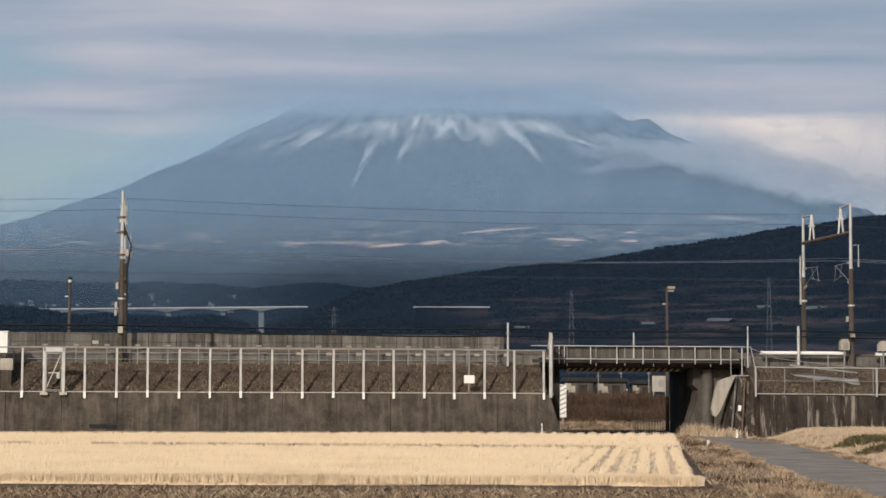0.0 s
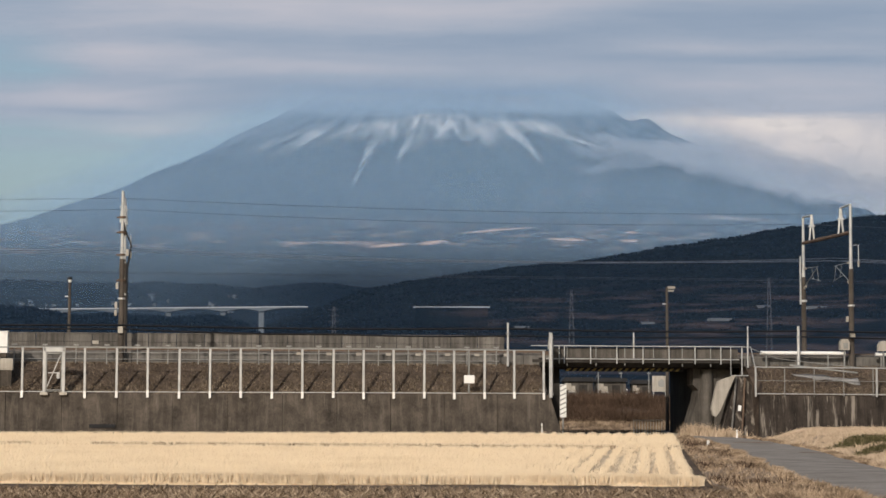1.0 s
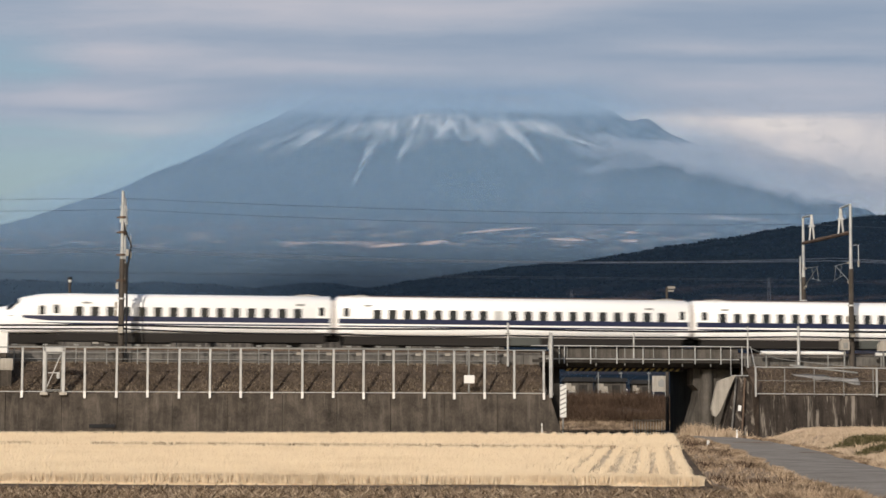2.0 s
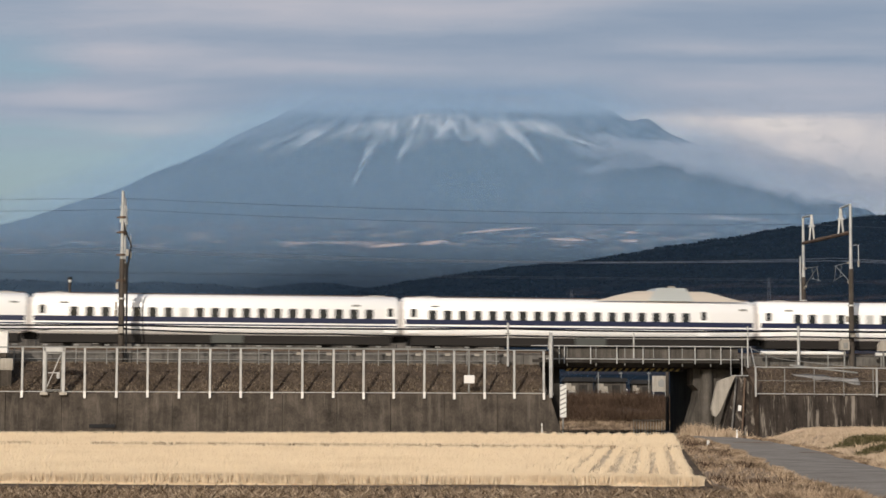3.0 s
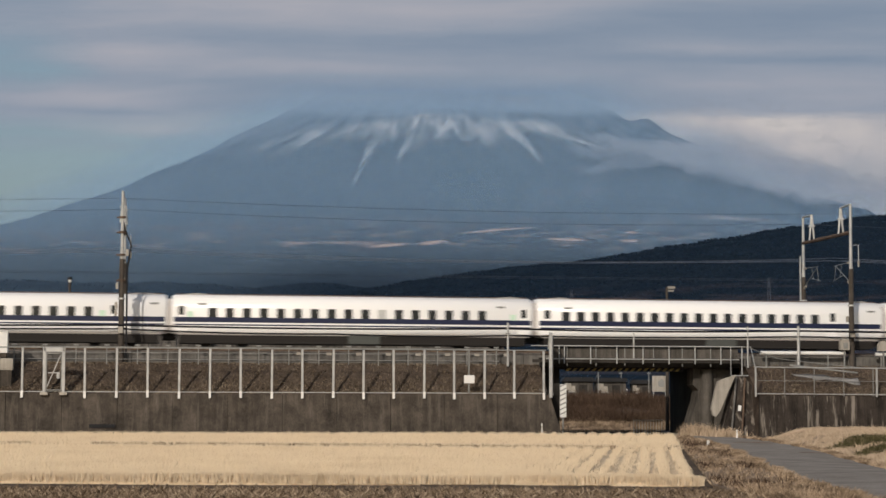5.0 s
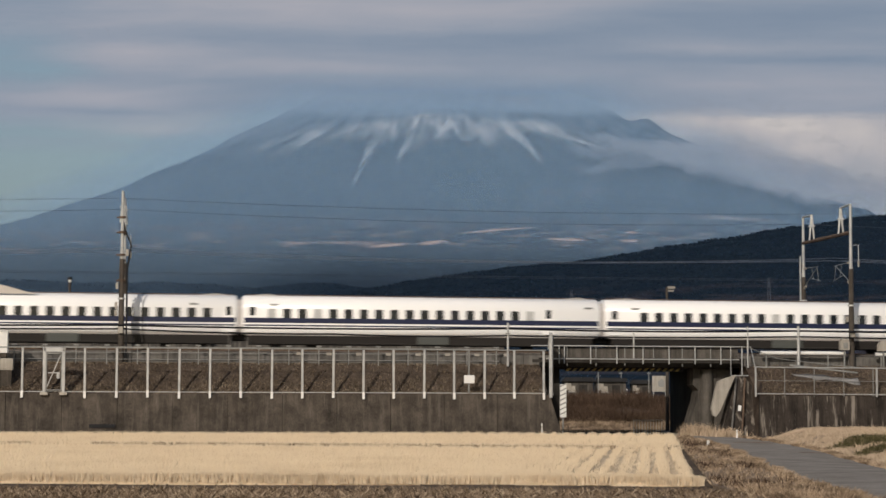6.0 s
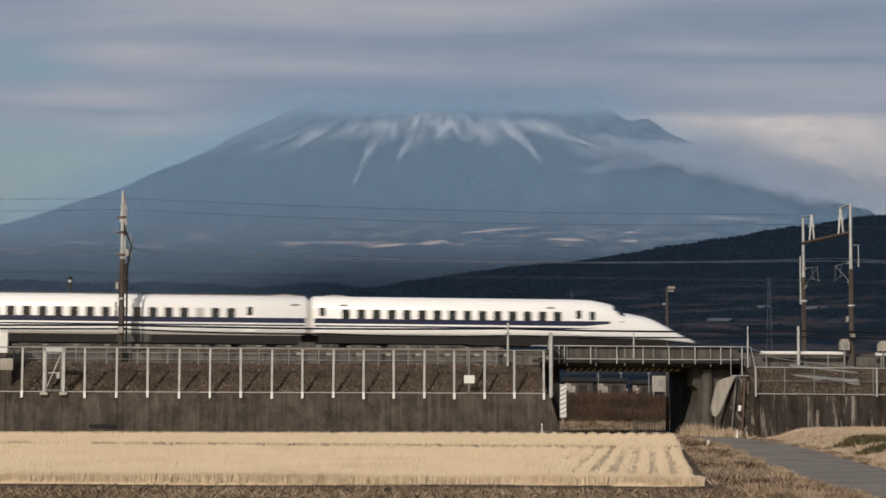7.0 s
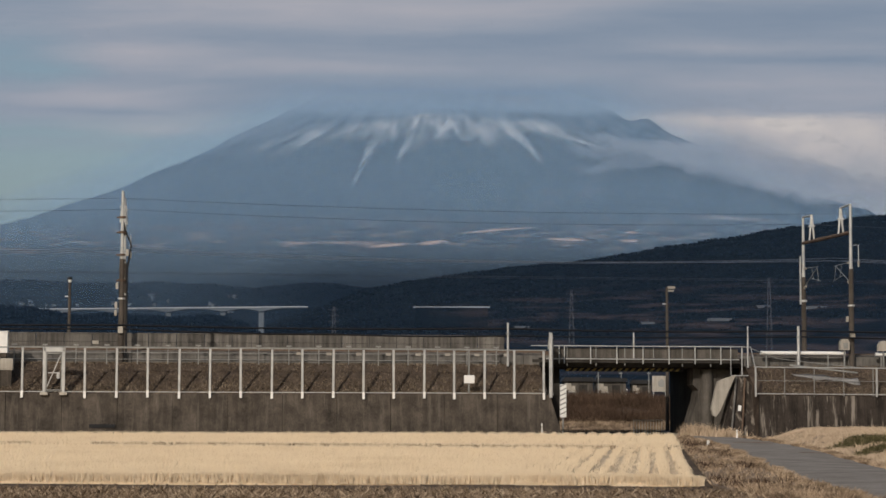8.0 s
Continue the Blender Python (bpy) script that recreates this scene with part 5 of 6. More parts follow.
def gauge_post():
    p = thing("height_gauge", on_line(26.22, 137.4), "white board with dark diagonal stripes at the underpass", "warning board")
    part("board", Shape().box(-0.22, 0.22, -0.03, 0.03, 1.3, 3.5, 0.015), M_white, p)
    part("stand", Shape().box(-0.05, 0.05, 0.03, 0.1, -0.1, 3.5, 0.01), M_galv_dull, p)
    for k in range(7):
        z = 1.45 + k * 0.31
        part("stripe", Shape().prism([(-0.22, z), (0.2, z + 0.2), (0.2, z + 0.28), (-0.22, z + 0.08)], 1, -0.036, -0.031), M_galv_dull, p, "grey diagonal stripe")


gauge_post()


def small_post(x, y, h, w, label):
    p = thing("road_marker", pose(x, y, 0), label, "marker post", "road markers")
    part("shaft", Shape().box(-w, w, -w, w, -0.1, h, 0.015), M_white, p)
    part("band", Shape().box(-w - 0.004, w + 0.004, -w - 0.004, w + 0.004, h * 0.72, h * 0.8, 0.002), M_galv_dull, p)


small_post(14.35, 113.0, 0.32, 0.07, "short white marker post on the verge")
small_post(6.4, 134.4, 0.95, 0.035, "thin white marker post before the wall")
small_post(18.9, 134.2, 0.6, 0.04, "thin white marker post beside the lane")


# ---- beyond the underpass ----
def brush():
    rng = np.random.default_rng(71)
    n = 17000
    y = rng.uniform(175, 201, n)
    x = 8.0 + rng.uniform(0, 14.5, n) * (y / 170)
    z = 2.3 * rise((y - 166) / 26)
    blades("dry_brush", x, y, z - 0.3, rng.uniform(0.35, 1.25, n) * (0.8 + 0.5 * waves(x * 0.8, y * 0.5, 72, 3)).clip(0.3, 1.5), 0.022, 0.8, M_bush,
           "thicket of brown leafless brush beyond the bridge", "brush", 73, 4)
    x, y = rng.uniform(8, 22, 5200), rng.uniform(161, 178, 5200)
    blades("dry_grass", x, y, 2.3 * rise((y - 166) / 26) - 0.1, rng.uniform(0.1, 0.35, 5200), 0.03, 0.9, M_vergegrass, "tan grass at the foot of the brush", "grass", 74, 3)
    xs, ys = np.linspace(-30, 60, 40), np.unique(np.concatenate([np.linspace(157, 200, 36), np.linspace(200, 420, 20)]))
    land("back_bank", xs, ys, lambda x, y: 2.3 * rise((y - 166) / 26) + 0.1 * waves(x * 0.6, y * 0.6, 75, 3) - 0.1, M_turf, "brown earth bank beyond the railway", "bank")
    for bx, by, h, seed in ((17.2, 141.0, 1.0, 76), (18.6, 136.9, 0.75, 77)):
        r = np.random.default_rng(seed)
        px, py = r.normal(bx, 0.5, 260), r.normal(by, 0.3, 260)
        blades("dry_shrub", px, py, np.zeros_like(px), r.uniform(0.4, 1.0, 260) * h, 0.03, 0.7, M_dry, "tuft of tall tan reeds by the pier", "grass", seed, 4)


brush()


def small_building(x, y, z, w, d, h, label, sign=False):
    b = thing("building", pose(x, y, z), label, "building", "far buildings")
    part("wall", Shape().box(-w / 2, w / 2, 0, d, -0.3, h, 0.04), M_pier, b)
    part("panel", Shape().box(-w * 0.46, -w * 0.26, -0.06, 0.02, h * 0.45, h * 0.9, 0.01), M_clean, b, "white wall panel")
    part("shutter", Shape().box(w * 0.02, w * 0.3, -0.07, 0.02, -0.2, h * 0.8, 0.01), M_dark_conc, b, "dark shutter")
    part("roof", Shape().prism([(-w / 2 - 0.3, h), (w / 2 + 0.3, h), (w / 2, h + 0.5), (-w / 2, h + 0.5)], 1, -0.4, d + 0.4), M_black, b, "dark low roof")
    for k in range(2):
        win = part("window", Shape().box(-w * 0.35 + k * w * 0.4, -w * 0.12 + k * w * 0.4, -0.05, 0.02, h * 0.35, h * 0.72, 0.01), M_clean, b)
        part("frame", Shape().box(-w * 0.37 + k * w * 0.4, -w * 0.1 + k * w * 0.4, -0.06, 0.0, h * 0.31, h * 0.35, 0.01), M_galv, win)


small_building(16.3, 250, 2.7, 3.4, 5, 1.9, "dark-roofed white outbuilding behind the brush")
small_building(20.6, 255, 2.7, 3.6, 5, 1.9, "white shed with dark windows behind the brush")
small_building(24.6, 258, 2.7, 2.4, 3, 1.7, "small pale cabin with a window")


def board_sign():
    b = thing("billboard", pose(19.75, 190, 2.9), "white board with a dark emblem on posts", "sign")
    part("board", Shape().box(-0.68, 0.68, -0.04, 0.04, 0.3, 1.75, 0.02), M_clean, b)
    part("emblem", Shape().prism([(-0.1, 0.75), (0.4, 0.75), (0.45, 1.2), (0.2, 1.5), (-0.15, 1.2)], 1, -0.055, -0.045), M_galv_dull, b, "dark grey plain emblem")
    part("post", Shape().box(-0.6, -0.5, 0.04, 0.12, -1.0, 1.7, 0.01), M_galv, b)
    part("post", Shape().box(0.5, 0.6, 0.04, 0.12, -1.0, 1.7, 0.01), M_galv, b)


board_sign()


def van():
    v = thing("van", pose(28.6, 330, 2.34, 0, 0, 4), "small white van parked beyond the brush", "van")
    part("body", Shape().prism([(-0.7, 0.3), (0.7, 0.3), (0.7, 1.0), (0.6, 1.75), (-0.6, 1.75), (-0.7, 1.0)], 1, 0, 3.2), M_white, v)
    part("windscreen", Shape().prism([(-0.6, 1.05), (0.6, 1.05), (0.52, 1.6), (-0.52, 1.6)], 1, -0.02, 0.02), M_glass, v)
    for x in (-0.5, 0.5):
        part("headlight", Shape().rod((x, -0.03, 0.75), (x, 0.02, 0.75), 0.11, 0.11, 10), M_glass, v)
    for x in (-0.68, 0.56):
        for y in (0.5, 2.6):
            part("wheel", Shape().rod((x, y, 0.28), (x + 0.14, y, 0.28), 0.28, 0.28, 14), M_black, v)


van()


def guard_rail():
    g = thing("guard_rail", on_line(34.0, 150.5), "small pale steel guard rail beside the lane", "guard rail")
    for k in range(11):
        part("post", Shape().box(k * 0.21 - 0.025, k * 0.21 + 0.025, -0.025, 0.025, -0.1, 1.05, 0.008), M_galv, g)
    for z in (0.2, 0.95):
        part("rail", Shape().box(-0.03, 2.13, -0.03, 0.03, z - 0.03, z + 0.03, 0.008), M_galv, g)


guard_rail()


def site_pole(x, y, z, h, label):
    p = thing("utility_pole", pose(x, y, z), label, "utility pole", "far utility poles")
    part("shaft", Shape().rod((0, 0, -1), (0, 0, h), 0.07, 0.05, 8), M_galv_dull, p)
    part("cross_arm", Shape().box(-0.25, 0.25, -0.04, 0.04, h - 0.5, h - 0.42, 0.01), M_galv_dull, p)


site_pole(22.4, 262, 2.6, 3.6, "slim pale pole among the far sheds")
site_pole(17.9, 240, 2.6, 3.0, "slim pale pole among the far sheds")
site_pole(24.2, 245, 2.6, 3.4, "slim pale pole among the far sheds")


def greenhouse(x, y, w):
    z = float(ridge_height(np.array(x), np.array(y)))
    g = thing("greenhouse", pose(x, y, z), "long pale greenhouse tunnel on the far hillside", "greenhouse", "far greenhouses")
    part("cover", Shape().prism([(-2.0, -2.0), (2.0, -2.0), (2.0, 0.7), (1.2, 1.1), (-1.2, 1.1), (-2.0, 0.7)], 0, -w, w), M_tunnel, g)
    part("end_frame", Shape().box(-w - 0.1, -w, -1.9, 1.9, -2.0, 0.4, 0.05), M_galv_dull, g)


for gx, gy, gw in ((118, 1200, 4.0), (157, 1180, 7.0), (218, 1215, 6.0), (190, 1235, 4.0), (47, 1240, 4.5)):
    greenhouse(gx, gy, gw)


def viaduct():
    v = thing("viaduct", pose(0, 1300, 0), "long pale concrete road viaduct over the valley", "viaduct")
    a, b = (-262, 56.6), (-84, 58.8)
    zf = lambda x: a[1] + (b[1] - a[1]) * (x - a[0]) / (b[0] - a[0])
    piers = (-238, -205, -171, -137, -113)
    xs = np.linspace(a[0], b[0], 90)
    s = Shape()
    for x0, x1 in zip(xs, xs[1:]):
        dep = []
        for x in (x0, x1):
            near = min(abs(x - p) for p in piers)
            dep.append(0.5 + 2.0 * max(0.0, 1 - near / 17.0) ** 2)
        v8 = [(x, y, z) for x, dp in ((x0, dep[0]), (x1, dep[1])) for y, z in ((-4, zf(x)), (4, zf(x)), (4, zf(x) - dp), (-4, zf(x) - dp))]
        s.add(v8, [(0, 1, 5, 4), (1, 2, 6, 5), (2, 3, 7, 6), (3, 0, 4, 7)])
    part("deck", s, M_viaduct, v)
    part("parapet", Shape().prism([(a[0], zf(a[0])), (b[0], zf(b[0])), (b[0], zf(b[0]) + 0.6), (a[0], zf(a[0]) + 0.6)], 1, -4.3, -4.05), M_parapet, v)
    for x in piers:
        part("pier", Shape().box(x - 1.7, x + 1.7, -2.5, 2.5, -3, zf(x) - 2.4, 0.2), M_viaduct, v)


viaduct()


def far_roof():
    b = thing("long_shed", pose(4.5, 1090, 45.5), "long low shed with a white roof on the hill", "shed")
    part("wall", Shape().box(-19, 19, 0, 8, -6, 4.4, 0.1), M_forest, b)
    part("roof", Shape().prism([(-20, 4.4), (20, 4.4), (20, 4.95), (-20, 4.8)], 1, -1, 9), M_parapet, b, "long white sheet roof")


far_roof()


def pylon(x, y, base, top):
    p = thing("pylon", pose(x, y, base), "grey lattice power pylon on the hillside", "pylon", "pylons")
    h = top - base
    w = 1.9
    for sx in (-1, 1):
        for sy in (-1, 1):
            part("leg", Shape().rod((sx * w, sy * w, -25), (sx * 0.35, sy * 0.35, h), 0.12, 0.07, 4), M_wire, p)
    for k in range(7):
        t0, t1 = k / 7, (k + 1) / 7
        w0, w1 = w + (0.35 - w) * t0, w + (0.35 - w) * t1
        part("lattice", Shape().rod((-w0, -w0, h * t0), (w1, -w1, h * t1), 0.07, 0.07, 4).rod((w0, -w0, h * t0), (-w1, -w1, h * t1), 0.05, 0.05, 4), M_wire, p)
    for t in (0.7, 0.82, 0.94):
        part("cross_arm", Shape().rod((-2.3, 0, h * t), (2.3, 0, h * t), 0.09, 0.09, 4), M_wire, p)


pylon(-46, 880, 20, 41)
pylon(55, 890, 20, 49)
pylon(141, 900, 20, 55)


def far_houses():
    rng = np.random.default_rng(81)
    spots = [(rng.uniform(-0.208, -0.185), rng.uniform(1990, 2070)) for _ in range(12)] + [(rng.uniform(-0.185, -0.15), rng.uniform(2000, 2060)) for _ in range(6)]
    spots += [(rng.uniform(-0.145, -0.1), rng.uniform(2010, 2080)) for _ in range(12)]
    for k, y in spots:
        x = k * y
        h = thing("house", pose(x, y, float(low_height(np.array(x), np.array(y))) + 1.5, 0, 0, rng.uniform(-30, 30)), "tiny pale house among far woods", "house", "far houses")
        w = rng.uniform(0.8, 1.8)
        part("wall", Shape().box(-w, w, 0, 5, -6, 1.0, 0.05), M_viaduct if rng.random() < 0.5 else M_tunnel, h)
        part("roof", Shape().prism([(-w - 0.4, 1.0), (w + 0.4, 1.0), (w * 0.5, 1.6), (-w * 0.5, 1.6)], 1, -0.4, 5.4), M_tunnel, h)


far_houses()


# ---- train ----
NOSE = 9.4
TOP = [(0.0, 0.72), (0.25, 0.86), (1.2, 1.24), (2.2, 1.78), (3.2, 2.26), (3.8, 2.45), (5.4, 2.74), (5.65, 2.88), (5.9, 3.16), (6.3, 3.32), (7.6, 3.56), (9.4, 3.6)]
LOW = [(0.0, 0.62), (1.0, 0.68), (3.0, 0.8), (9.4, 0.93)]
WIDE = [(0.0, 0.22), (0.25, 0.55), (1.2, 1.05), (2.2, 1.32), (3.2, 1.48), (4.4, 1.6), (6.0, 1.67), (9.4, 1.68)]


def along(table, u):
    return float(np.interp(u, [p[0] for p in table], [p[1] for p in table]))


def section(w, lo, hi):
    """One cross-section of the body: straight sides, rounded shoulders, tucked-in lower edge."""
    h = hi - lo
    sh = min(0.95, h * 0.45)
    pts = [(0, lo - 0.02), (w * 0.86, lo), (w * 0.97, lo + 0.06 * h), (w, lo + 0.16 * h), (w, hi - sh)]
    for k in range(1, 7):
        a = k / 6 * math.pi / 2
        pts.append((w * (0.42 + 0.58 * math.cos(a)), hi - sh + sh * math.sin(a)))
    pts.append((0, hi))
    return pts + [(-x, z) for x, z in pts[-2:0:-1]]


def hull(stations):
    """Skin over cross-sections at stations (x, half width, low, high)."""
    s = Shape()
    rings = [[(x, y, z) for y, z in section(w, lo, hi)] for x, w, lo, hi in stations]
    n = len(rings[0])
    s.add([p for r in rings for p in r], [(i * n + k, i * n + (k + 1) % n, (i + 1) * n + (k + 1) % n, (i + 1) * n + k) for i in range(len(rings) - 1) for k in range(n)])
    s.add(rings[0], [tuple(range(n))])
    s.add(rings[-1], [tuple(range(n))])
    return s


def side_band(x0, x1, z0, z1, proud, side, point=None):
    """A painted band on one side, a few millimetres proud; point: x where it tapers to a tip."""
    s = Shape()
    xs = list(np.linspace(x0, x1, 2 if point is None else 16))
    v = []
    for x in xs:
        w = along(WIDE, max(0.0, x)) if x < NOSE and point is not None else 1.68
        f = 1.0 if point is None else min(1.0, (x - point) / 2.6)
        lo = z1 - (z1 - z0) * f
        v += [(x, side * (w + proud), lo), (x, side * (w + proud), z1), (x, side * (w - 0.02), z1), (x, side * (w - 0.02), lo)]
    return s.add(v, [(4 * k + a, 4 * k + b, 4 * k + 4 + b, 4 * k + 4 + a) for k in range(len(xs) - 1) for a, b in ((0, 1), (1, 2), (3, 0))])


def side_box(w, h, proud, c=0.02):
    """A flat fitting on the body's side, one mesh for each side."""
    return {side: Shape().box(-w, w, min(side * 1.65, side * (1.68 + proud)), max(side * 1.65, side * (1.68 + proud)), -h, h, c) for side in (-1, 1)}


SIDES = (-1, 1)
BAND, LINE_BAND = (1.72, 2.06), (1.5, 1.6)
window_me = {k: v.mesh("window", M_glass) for k, v in side_box(0.275, 0.32, 0.012, 0.07).items()}
blind_me = {k: v.mesh("window", M_shade) for k, v in side_box(0.275, 0.32, 0.012, 0.07).items()}
door_win_me = {k: v.mesh("door_window", M_glass) for k, v in side_box(0.19, 0.3, 0.012, 0.05).items()}
door_me = {k: v.mesh("door", M_train) for k, v in side_box(0.4, 0.85, 0.0015, 0.001).items()}
panel_me = {k: v.mesh("display", M_galv_dull) for k, v in side_box(0.28, 0.06, 0.006, 0.004).items()}
mint_me = {k: v.mesh("mint_mark", M_mint) for k, v in side_box(0.2, 0.2, 0.006, 0.004).items()}
bogie_me = (Shape().box(-1.6, 1.6, -1.2, 1.2, 0.35, 0.7, 0.08).rod((-1.25, -0.75, 0.43), (-1.25, -0.62, 0.43), 0.43, 0.43, 20).rod((1.25, -0.75, 0.43), (1.25, -0.62, 0.43), 0.43, 0.43, 20)
            .rod((-1.25, 0.62, 0.43), (-1.25, 0.75, 0.43), 0.43, 0.43, 20).rod((1.25, 0.62, 0.43), (1.25, 0.75, 0.43), 0.43, 0.43, 20)).mesh("bogie", M_black)
box_me = Shape().box(-2.2, 2.2, -1.45, 1.45, 0.28, 0.94, 0.08).mesh("equipment_case", M_under)
case_me = Shape().box(-1.1, 1.1, -1.62, 1.62, 0.3, 0.93, 0.05).mesh("equipment_case", M_casing)
# Beige-grey strip that puts the shade line under the body into colour.
edge_shade_me = Shape().box(0.5, 24.5, -1.6, 1.6, 0.86, 0.95, 0.02).mesh("sill", M_shade_fairing)
gap_me = Shape().prism([(-1.3, 1.0), (1.3, 1.0), (1.5, 1.3), (1.5, 2.8), (1.1, 3.3), (-1.1, 3.3), (-1.5, 2.8), (-1.5, 1.3)], 0, -0.2, 0.2).mesh("gangway", M_joint)
coupler_me = Shape().box(-0.5, 0.5, -0.6, 0.6, 0.5, 1.05, 0.08).mesh("coupler", M_black)
bump_me = Shape().prism([(-1.3, 3.5), (1.3, 3.5), (0.7, 3.68), (0.2, 3.72), (-0.5, 3.68)], 1, -0.75, 0.75).mesh("roof_fairing", M_shade_fairing)
strip_me = Shape().box(0.4, 24.6, -0.7, 0.7, 3.56, 3.68, 0.03).mesh("roof_strip", M_strip)
MID = hull([(0.18, 1.6, 0.98, 3.5), (0.32, 1.68, 0.93, 3.6), (24.68, 1.68, 0.93, 3.6), (24.82, 1.6, 0.98, 3.5)])
mid_me = MID.mesh("car_body", M_train, True)
band_me = {k: side_band(0.3, 24.7, *BAND, 0.005, k).mesh("navy_band", M_navy) for k in SIDES}
thin_me = {k: side_band(0.3, 24.7, *LINE_BAND, 0.005, k).mesh("navy_line", M_navy) for k in SIDES}
skirt_me = Shape().prism([(-1.42, 0.3), (1.42, 0.3), (1.58, 0.94), (-1.58, 0.94)], 0, 0.7, 24.3).mesh("underfloor", M_under)


def dress(car, k, first, pitch, count, doors, displays):
    rng = random.Random(100 + k)
    for side in SIDES:
        for i in range(count):
            part("window", (blind_me if rng.random() < 0.07 else window_me)[side], M_glass, car, at=pose(first + pitch * i, 0, 2.37))
        for x in doors:
            part("door", door_me[side], M_train, car, "white plug door", at=pose(x, 0, 1.95))
            part("door_window", door_win_me[side], M_glass, car, "small door window", at=pose(x, 0, 2.5))
        for x in displays:
            part("display", panel_me[side], M_galv_dull, car, "small grey display panel", at=pose(x, 0, 2.95))


def running_gear(car, lo, hi):
    for x in (lo, hi):
        part("bogie", bogie_me, M_black, car, "dark bogie with steel wheels", at=pose(x, 0, 0))


def mid_car(train, k):
    x0 = 27.2 + 25 * (k - 2)
    car = part("car", mid_me, M_train, train, "white passenger car with navy bands", at=pose(x0, 0, 0))
    for side in SIDES:
        part("navy_band", band_me[side], M_navy, car, "broad navy band")
        part("navy_line", thin_me[side], M_navy, car, "thin navy line")
    part("underfloor", skirt_me, M_under, car, "grey underfloor casing")
    running_gear(car, 3.75, 21.25)
    part("equipment_case", box_me, M_under, car, at=pose(9.2, 0, 0))
    part("equipment_case", case_me, M_casing, car, "grey-green equipment case", at=pose(13.2, 0, 0))
    part("equipment_case", box_me, M_under, car, at=pose(16.4, 0, 0))
    part("sill", edge_shade_me, M_shade_fairing, car, "grey strip painted as the shade line under the body")
    part("gangway", gap_me, M_joint, car, "grey gangway bellows", at=pose(0, 0, 0))
    part("coupler", coupler_me, M_black, car, at=pose(0, 0, 0))
    part("roof_strip", strip_me, M_strip, car, "brown-grey strip along the roof")
    part("roof_fairing", bump_me, M_shade_fairing, car, "grey-brown roof cable fairing", at=pose(1.7, 0, 0))
    part("roof_fairing", bump_me, M_shade_fairing, car, "grey-brown roof cable fairing", at=pose(23.2, 0, 0))
    if k in (8, 9, 10):
        first, pitch, count, near, door = {8: (4.0, 1.161, 17, 1.12, 24.2), 9: (2.33, 1.153, 16, 0.8, 21.3), 10: (2.9, 1.15, 17, 0.8, 24.2)}[k]
        dress(car, k, first, pitch, count, (near, door), (2.2, 24.0 if k == 9 else 22.6))
        if k == 10:
            part("mint_mark", mint_me[-1], M_mint, car, "pale green square mark", at=pose(1.4, 0, 2.25))
        part("mint_mark", mint_me[-1], M_mint, car, "pale green square mark", at=pose(door - 0.75, 0, 2.25))
    elif k == 7:
        dress(car, k, 2.4, 1.043, 15, (0.85, 18.4, 21.95), (17.1, 23.6))
    elif k == 15:
        dress(car, k, 4.0, 1.045, 16, (2.65, 20.95), (3.9, 24.0))
    elif k % 2:
        dress(car, k, 2.15, 1.045, 18, (0.85, 21.2), (2.3, 24.0))
    else:
        dress(car, k, 2.95, 1.045, 20, (0.85, 24.25), (2.3, 21.9))
    if k in (5, 12):
        u = 18.9 if k == 5 else 6.1
        s = Shape()
        prof = [(-5.4, 3.5), (5.4, 3.5), (4.4, 3.72), (3.2, 4.05), (2.4, 4.2), (-2.4, 4.2), (-3.2, 4.05), (-4.4, 3.72)]
        for y0 in (-1.45, 1.33):
            s.prism(prof, 1, y0, y0 + 0.12)
        part("pantograph_screen", s, M_cream, car, "cream pantograph screens on the roof", at=pose(u, 0, 0))
        p = part("pantograph", Shape().rod((0, 0, 3.5), (1.3, 0, 3.95), 0.05).rod((1.3, 0, 3.95), (0, 0, 4.25), 0.04).box(-0.15, 0.15, -0.95, 0.95, 4.25, 4.31, 0.02), M_galv_dull, car, "folded single-arm pantograph", at=pose(u, 0, 0))
        part("insulator_cover", Shape().prism([(-1.6, 3.52), (1.6, 3.52), (1.2, 4.2), (1.0, 4.44), (-1.0, 4.44), (-1.2, 4.2)], 1, -1.5, 1.5), M_cover, car, "pale grey pantograph cover", at=pose(u, 0, 0))
    return car


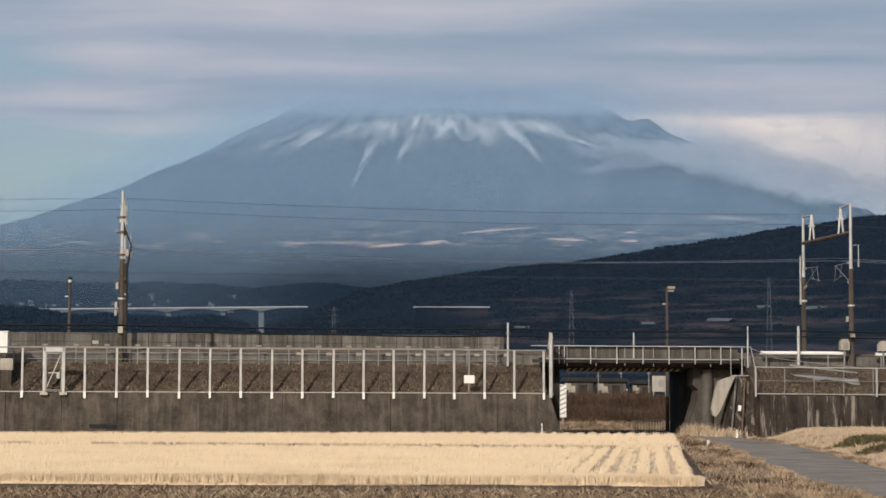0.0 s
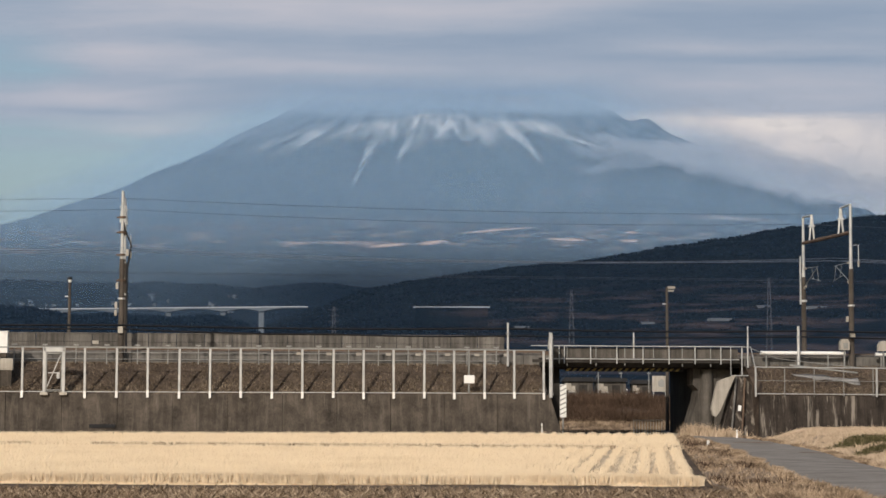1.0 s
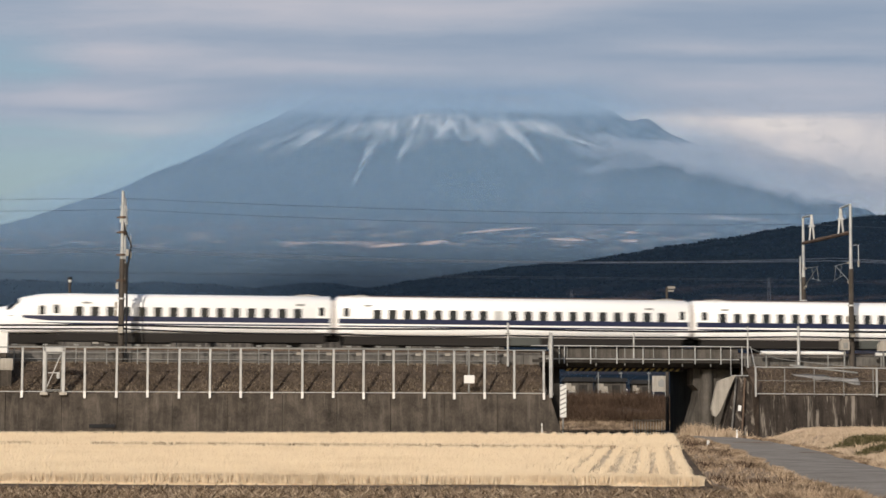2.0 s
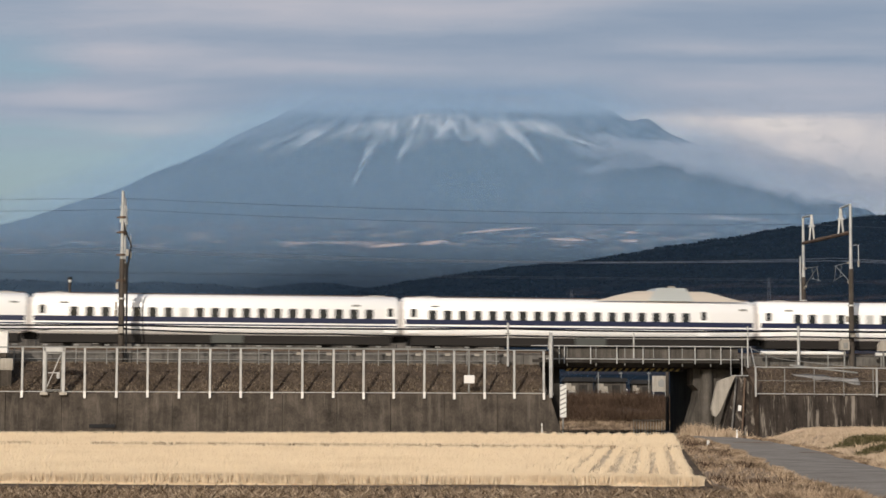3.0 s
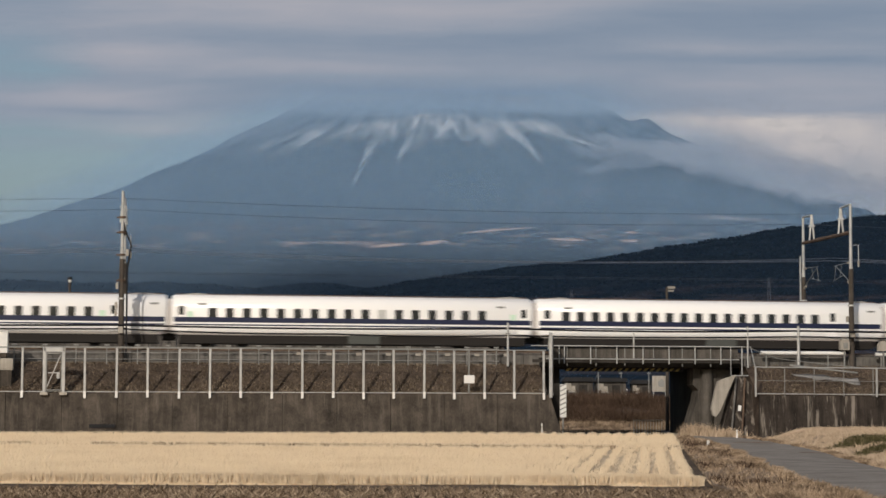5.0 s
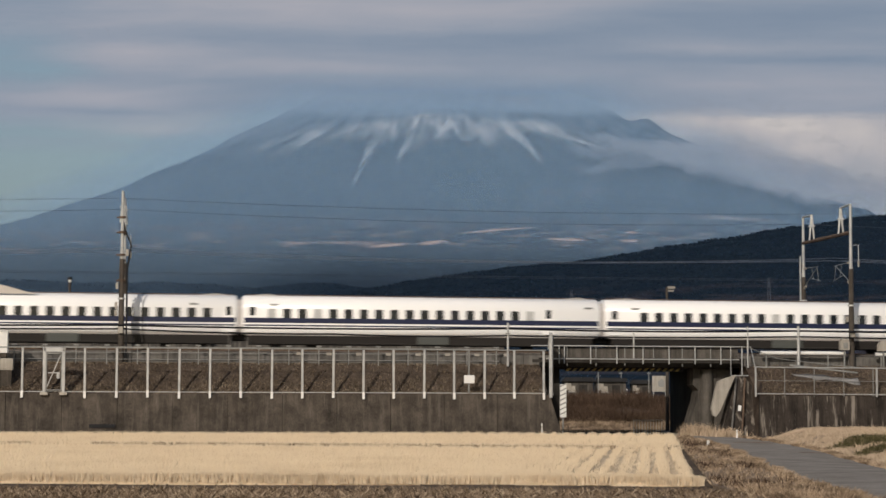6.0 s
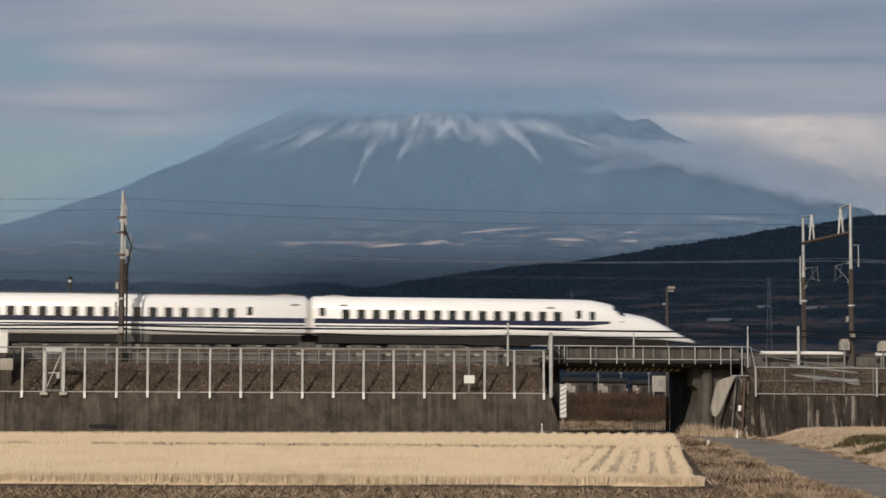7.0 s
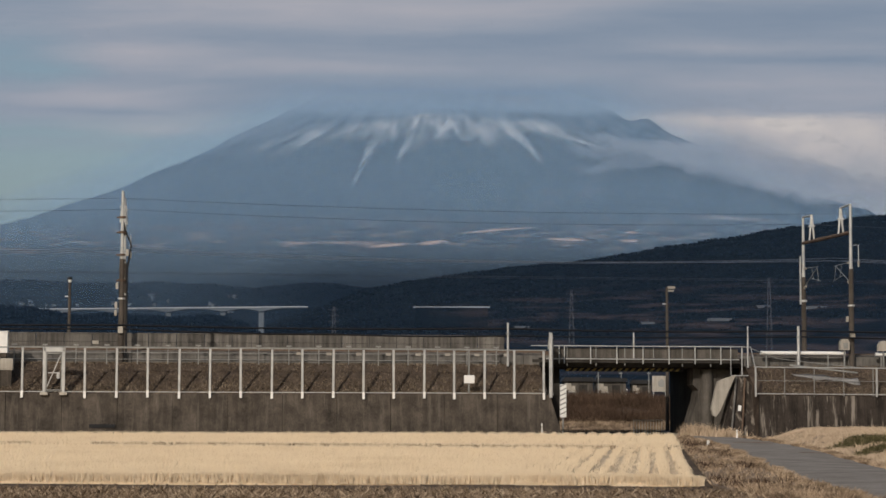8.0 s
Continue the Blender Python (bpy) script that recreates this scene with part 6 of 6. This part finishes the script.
def end_car(train, x0, way, k):
    """A driving car: long wedge nose, stepped cab canopy, tapering bands."""
    m = pose(x0, 0, 0) if way > 0 else pose(x0, 0, 0, 0, 0, 180)
    us = [0.0, 0.12, 0.25, 0.6, 1.2, 1.7, 2.2, 2.7, 3.2, 3.8, 4.6, 5.4, 5.65, 5.9, 6.3, 6.9, 7.6, 8.4, 9.4]
    st = [(u, along(WIDE, u), along(LOW, u), along(TOP, u)) for u in us]
    st += [(26.88, 1.68, 0.93, 3.6), (27.02, 1.6, 0.98, 3.5)]
    car = part("driving_car", hull(st), M_train, train, "white driving car with a long wedge nose", at=m, smooth=True)
    for side in SIDES:
        part("navy_band", side_band(5.2, 26.9, *BAND, 0.006, side, 5.2), M_navy, car, "broad navy band tapering at the nose")
        part("navy_line", side_band(6.8, 26.9, *LINE_BAND, 0.006, side, 6.8), M_navy, car, "thin navy line")
        part("cab_window", door_win_me[side], M_glass, car, "small cab side window", at=pose(7.65, 0, 2.42))
    glass = Shape()
    rows = []
    for u in (5.32, 5.4, 5.65, 5.9, 6.1):
        w, lo, hi = along(WIDE, u), along(LOW, u), along(TOP, u)
        sh = min(0.95, (hi - lo) * 0.45)
        arc = [math.radians(a) for a in (36, 50, 68, 90, 112, 130, 144)]
        rows.append([(u, (w * 0.42 * (1 if math.cos(a) > 0.01 else -1 if math.cos(a) < -0.01 else 0) + w * 0.58 * math.cos(a)) * 1.02, hi - sh + (sh + 0.03) * math.sin(a)) for a in arc])
    for p, q in zip(rows, rows[1:]):
        for k in range(6):
            glass.add([p[k], p[k + 1], q[k + 1], q[k]], [(0, 1, 2, 3)])
    part("windscreen", glass, M_glass, car, "dark wrapped cab windscreen")
    for y in (-0.95, 0.95):
        part("headlight", Shape().add([(2.2, y - 0.2, 1.5), (3.4, y - 0.12, 2.0), (3.4, y + 0.12, 2.0), (2.2, y + 0.2, 1.5),
                                       (2.2, y - 0.2, 1.3), (3.4, y - 0.12, 1.8), (3.4, y + 0.12, 1.8), (2.2, y + 0.2, 1.3)],
                                      [(0, 1, 2, 3), (7, 6, 5, 4), (0, 4, 5, 1), (1, 5, 6, 2), (2, 6, 7, 3), (3, 7, 4, 0)]), M_glass, car, "slanted headlight")
    part("snow_skirt", Shape().prism([(-1.3, 0.22), (1.3, 0.22), (1.5, 0.8), (-1.5, 0.8)], 0, 2.4, 8.6), M_under, car, "grey lower skirt")
    part("underfloor", Shape().prism([(-1.45, 0.4), (1.45, 0.4), (1.58, 0.94), (-1.58, 0.94)], 0, 8.6, 26.6), M_under, car, "grey underfloor casing")
    running_gear(car, 6.3, 23.4)
    part("equipment_case", box_me, M_under, car, at=pose(14, 0, 0))
    dress(car, k, 10.1, 1.045, 15, (8.6, 26.35), (10.6, 24.9))
    part("roof_fairing", bump_me, M_shade_fairing, car, "grey-brown roof cable fairing", at=pose(25.3, 0, 0))
    return car


train = thing("bullet_train", TRACK, "white sixteen-car high-speed train with navy bands", "train")
end_car(train, 0.0, 1, 1)
for number in range(2, 16):
    mid_car(train, number)
end_car(train, 404.4, -1, 16)
part("gangway", gap_me, M_joint, train, "grey gangway bellows", at=pose(377.2, 0, 0))
part("coupler", coupler_me, M_black, train, at=pose(377.2, 0, 0))


# ---- what moves ----
SPEED, START = 70.27, 124.2


def motions():
    times = [0.0, 0.2, 0.5, 1.0, 1.5, 2.0, 3.0, 4.0, 5.0, 6.0, 6.5, 7.0, 7.5, 7.7, 7.9, 8.0]
    # the train runs a little behind an even pace over the first seconds
    late = lambda t: 0.6 * max(0.0, 1 - t / 5.0) ** 1.3
    walk(train, [(t, TRACK @ pose(START - SPEED * t + late(t), 0, 0)) for t in times])
    walk(cloud_deck, [(t, pose(-14 + 32 * t / 8, 3850, 0)) for t in (0.0, 0.5, 2.0, 4.0, 6.0, 7.5, 8.0)])
    walk(cloud_heap, [(t, pose(48 * t / 8, 4850, 0)) for t in (0.0, 0.5, 2.0, 4.0, 6.0, 7.5, 8.0)])


motions()
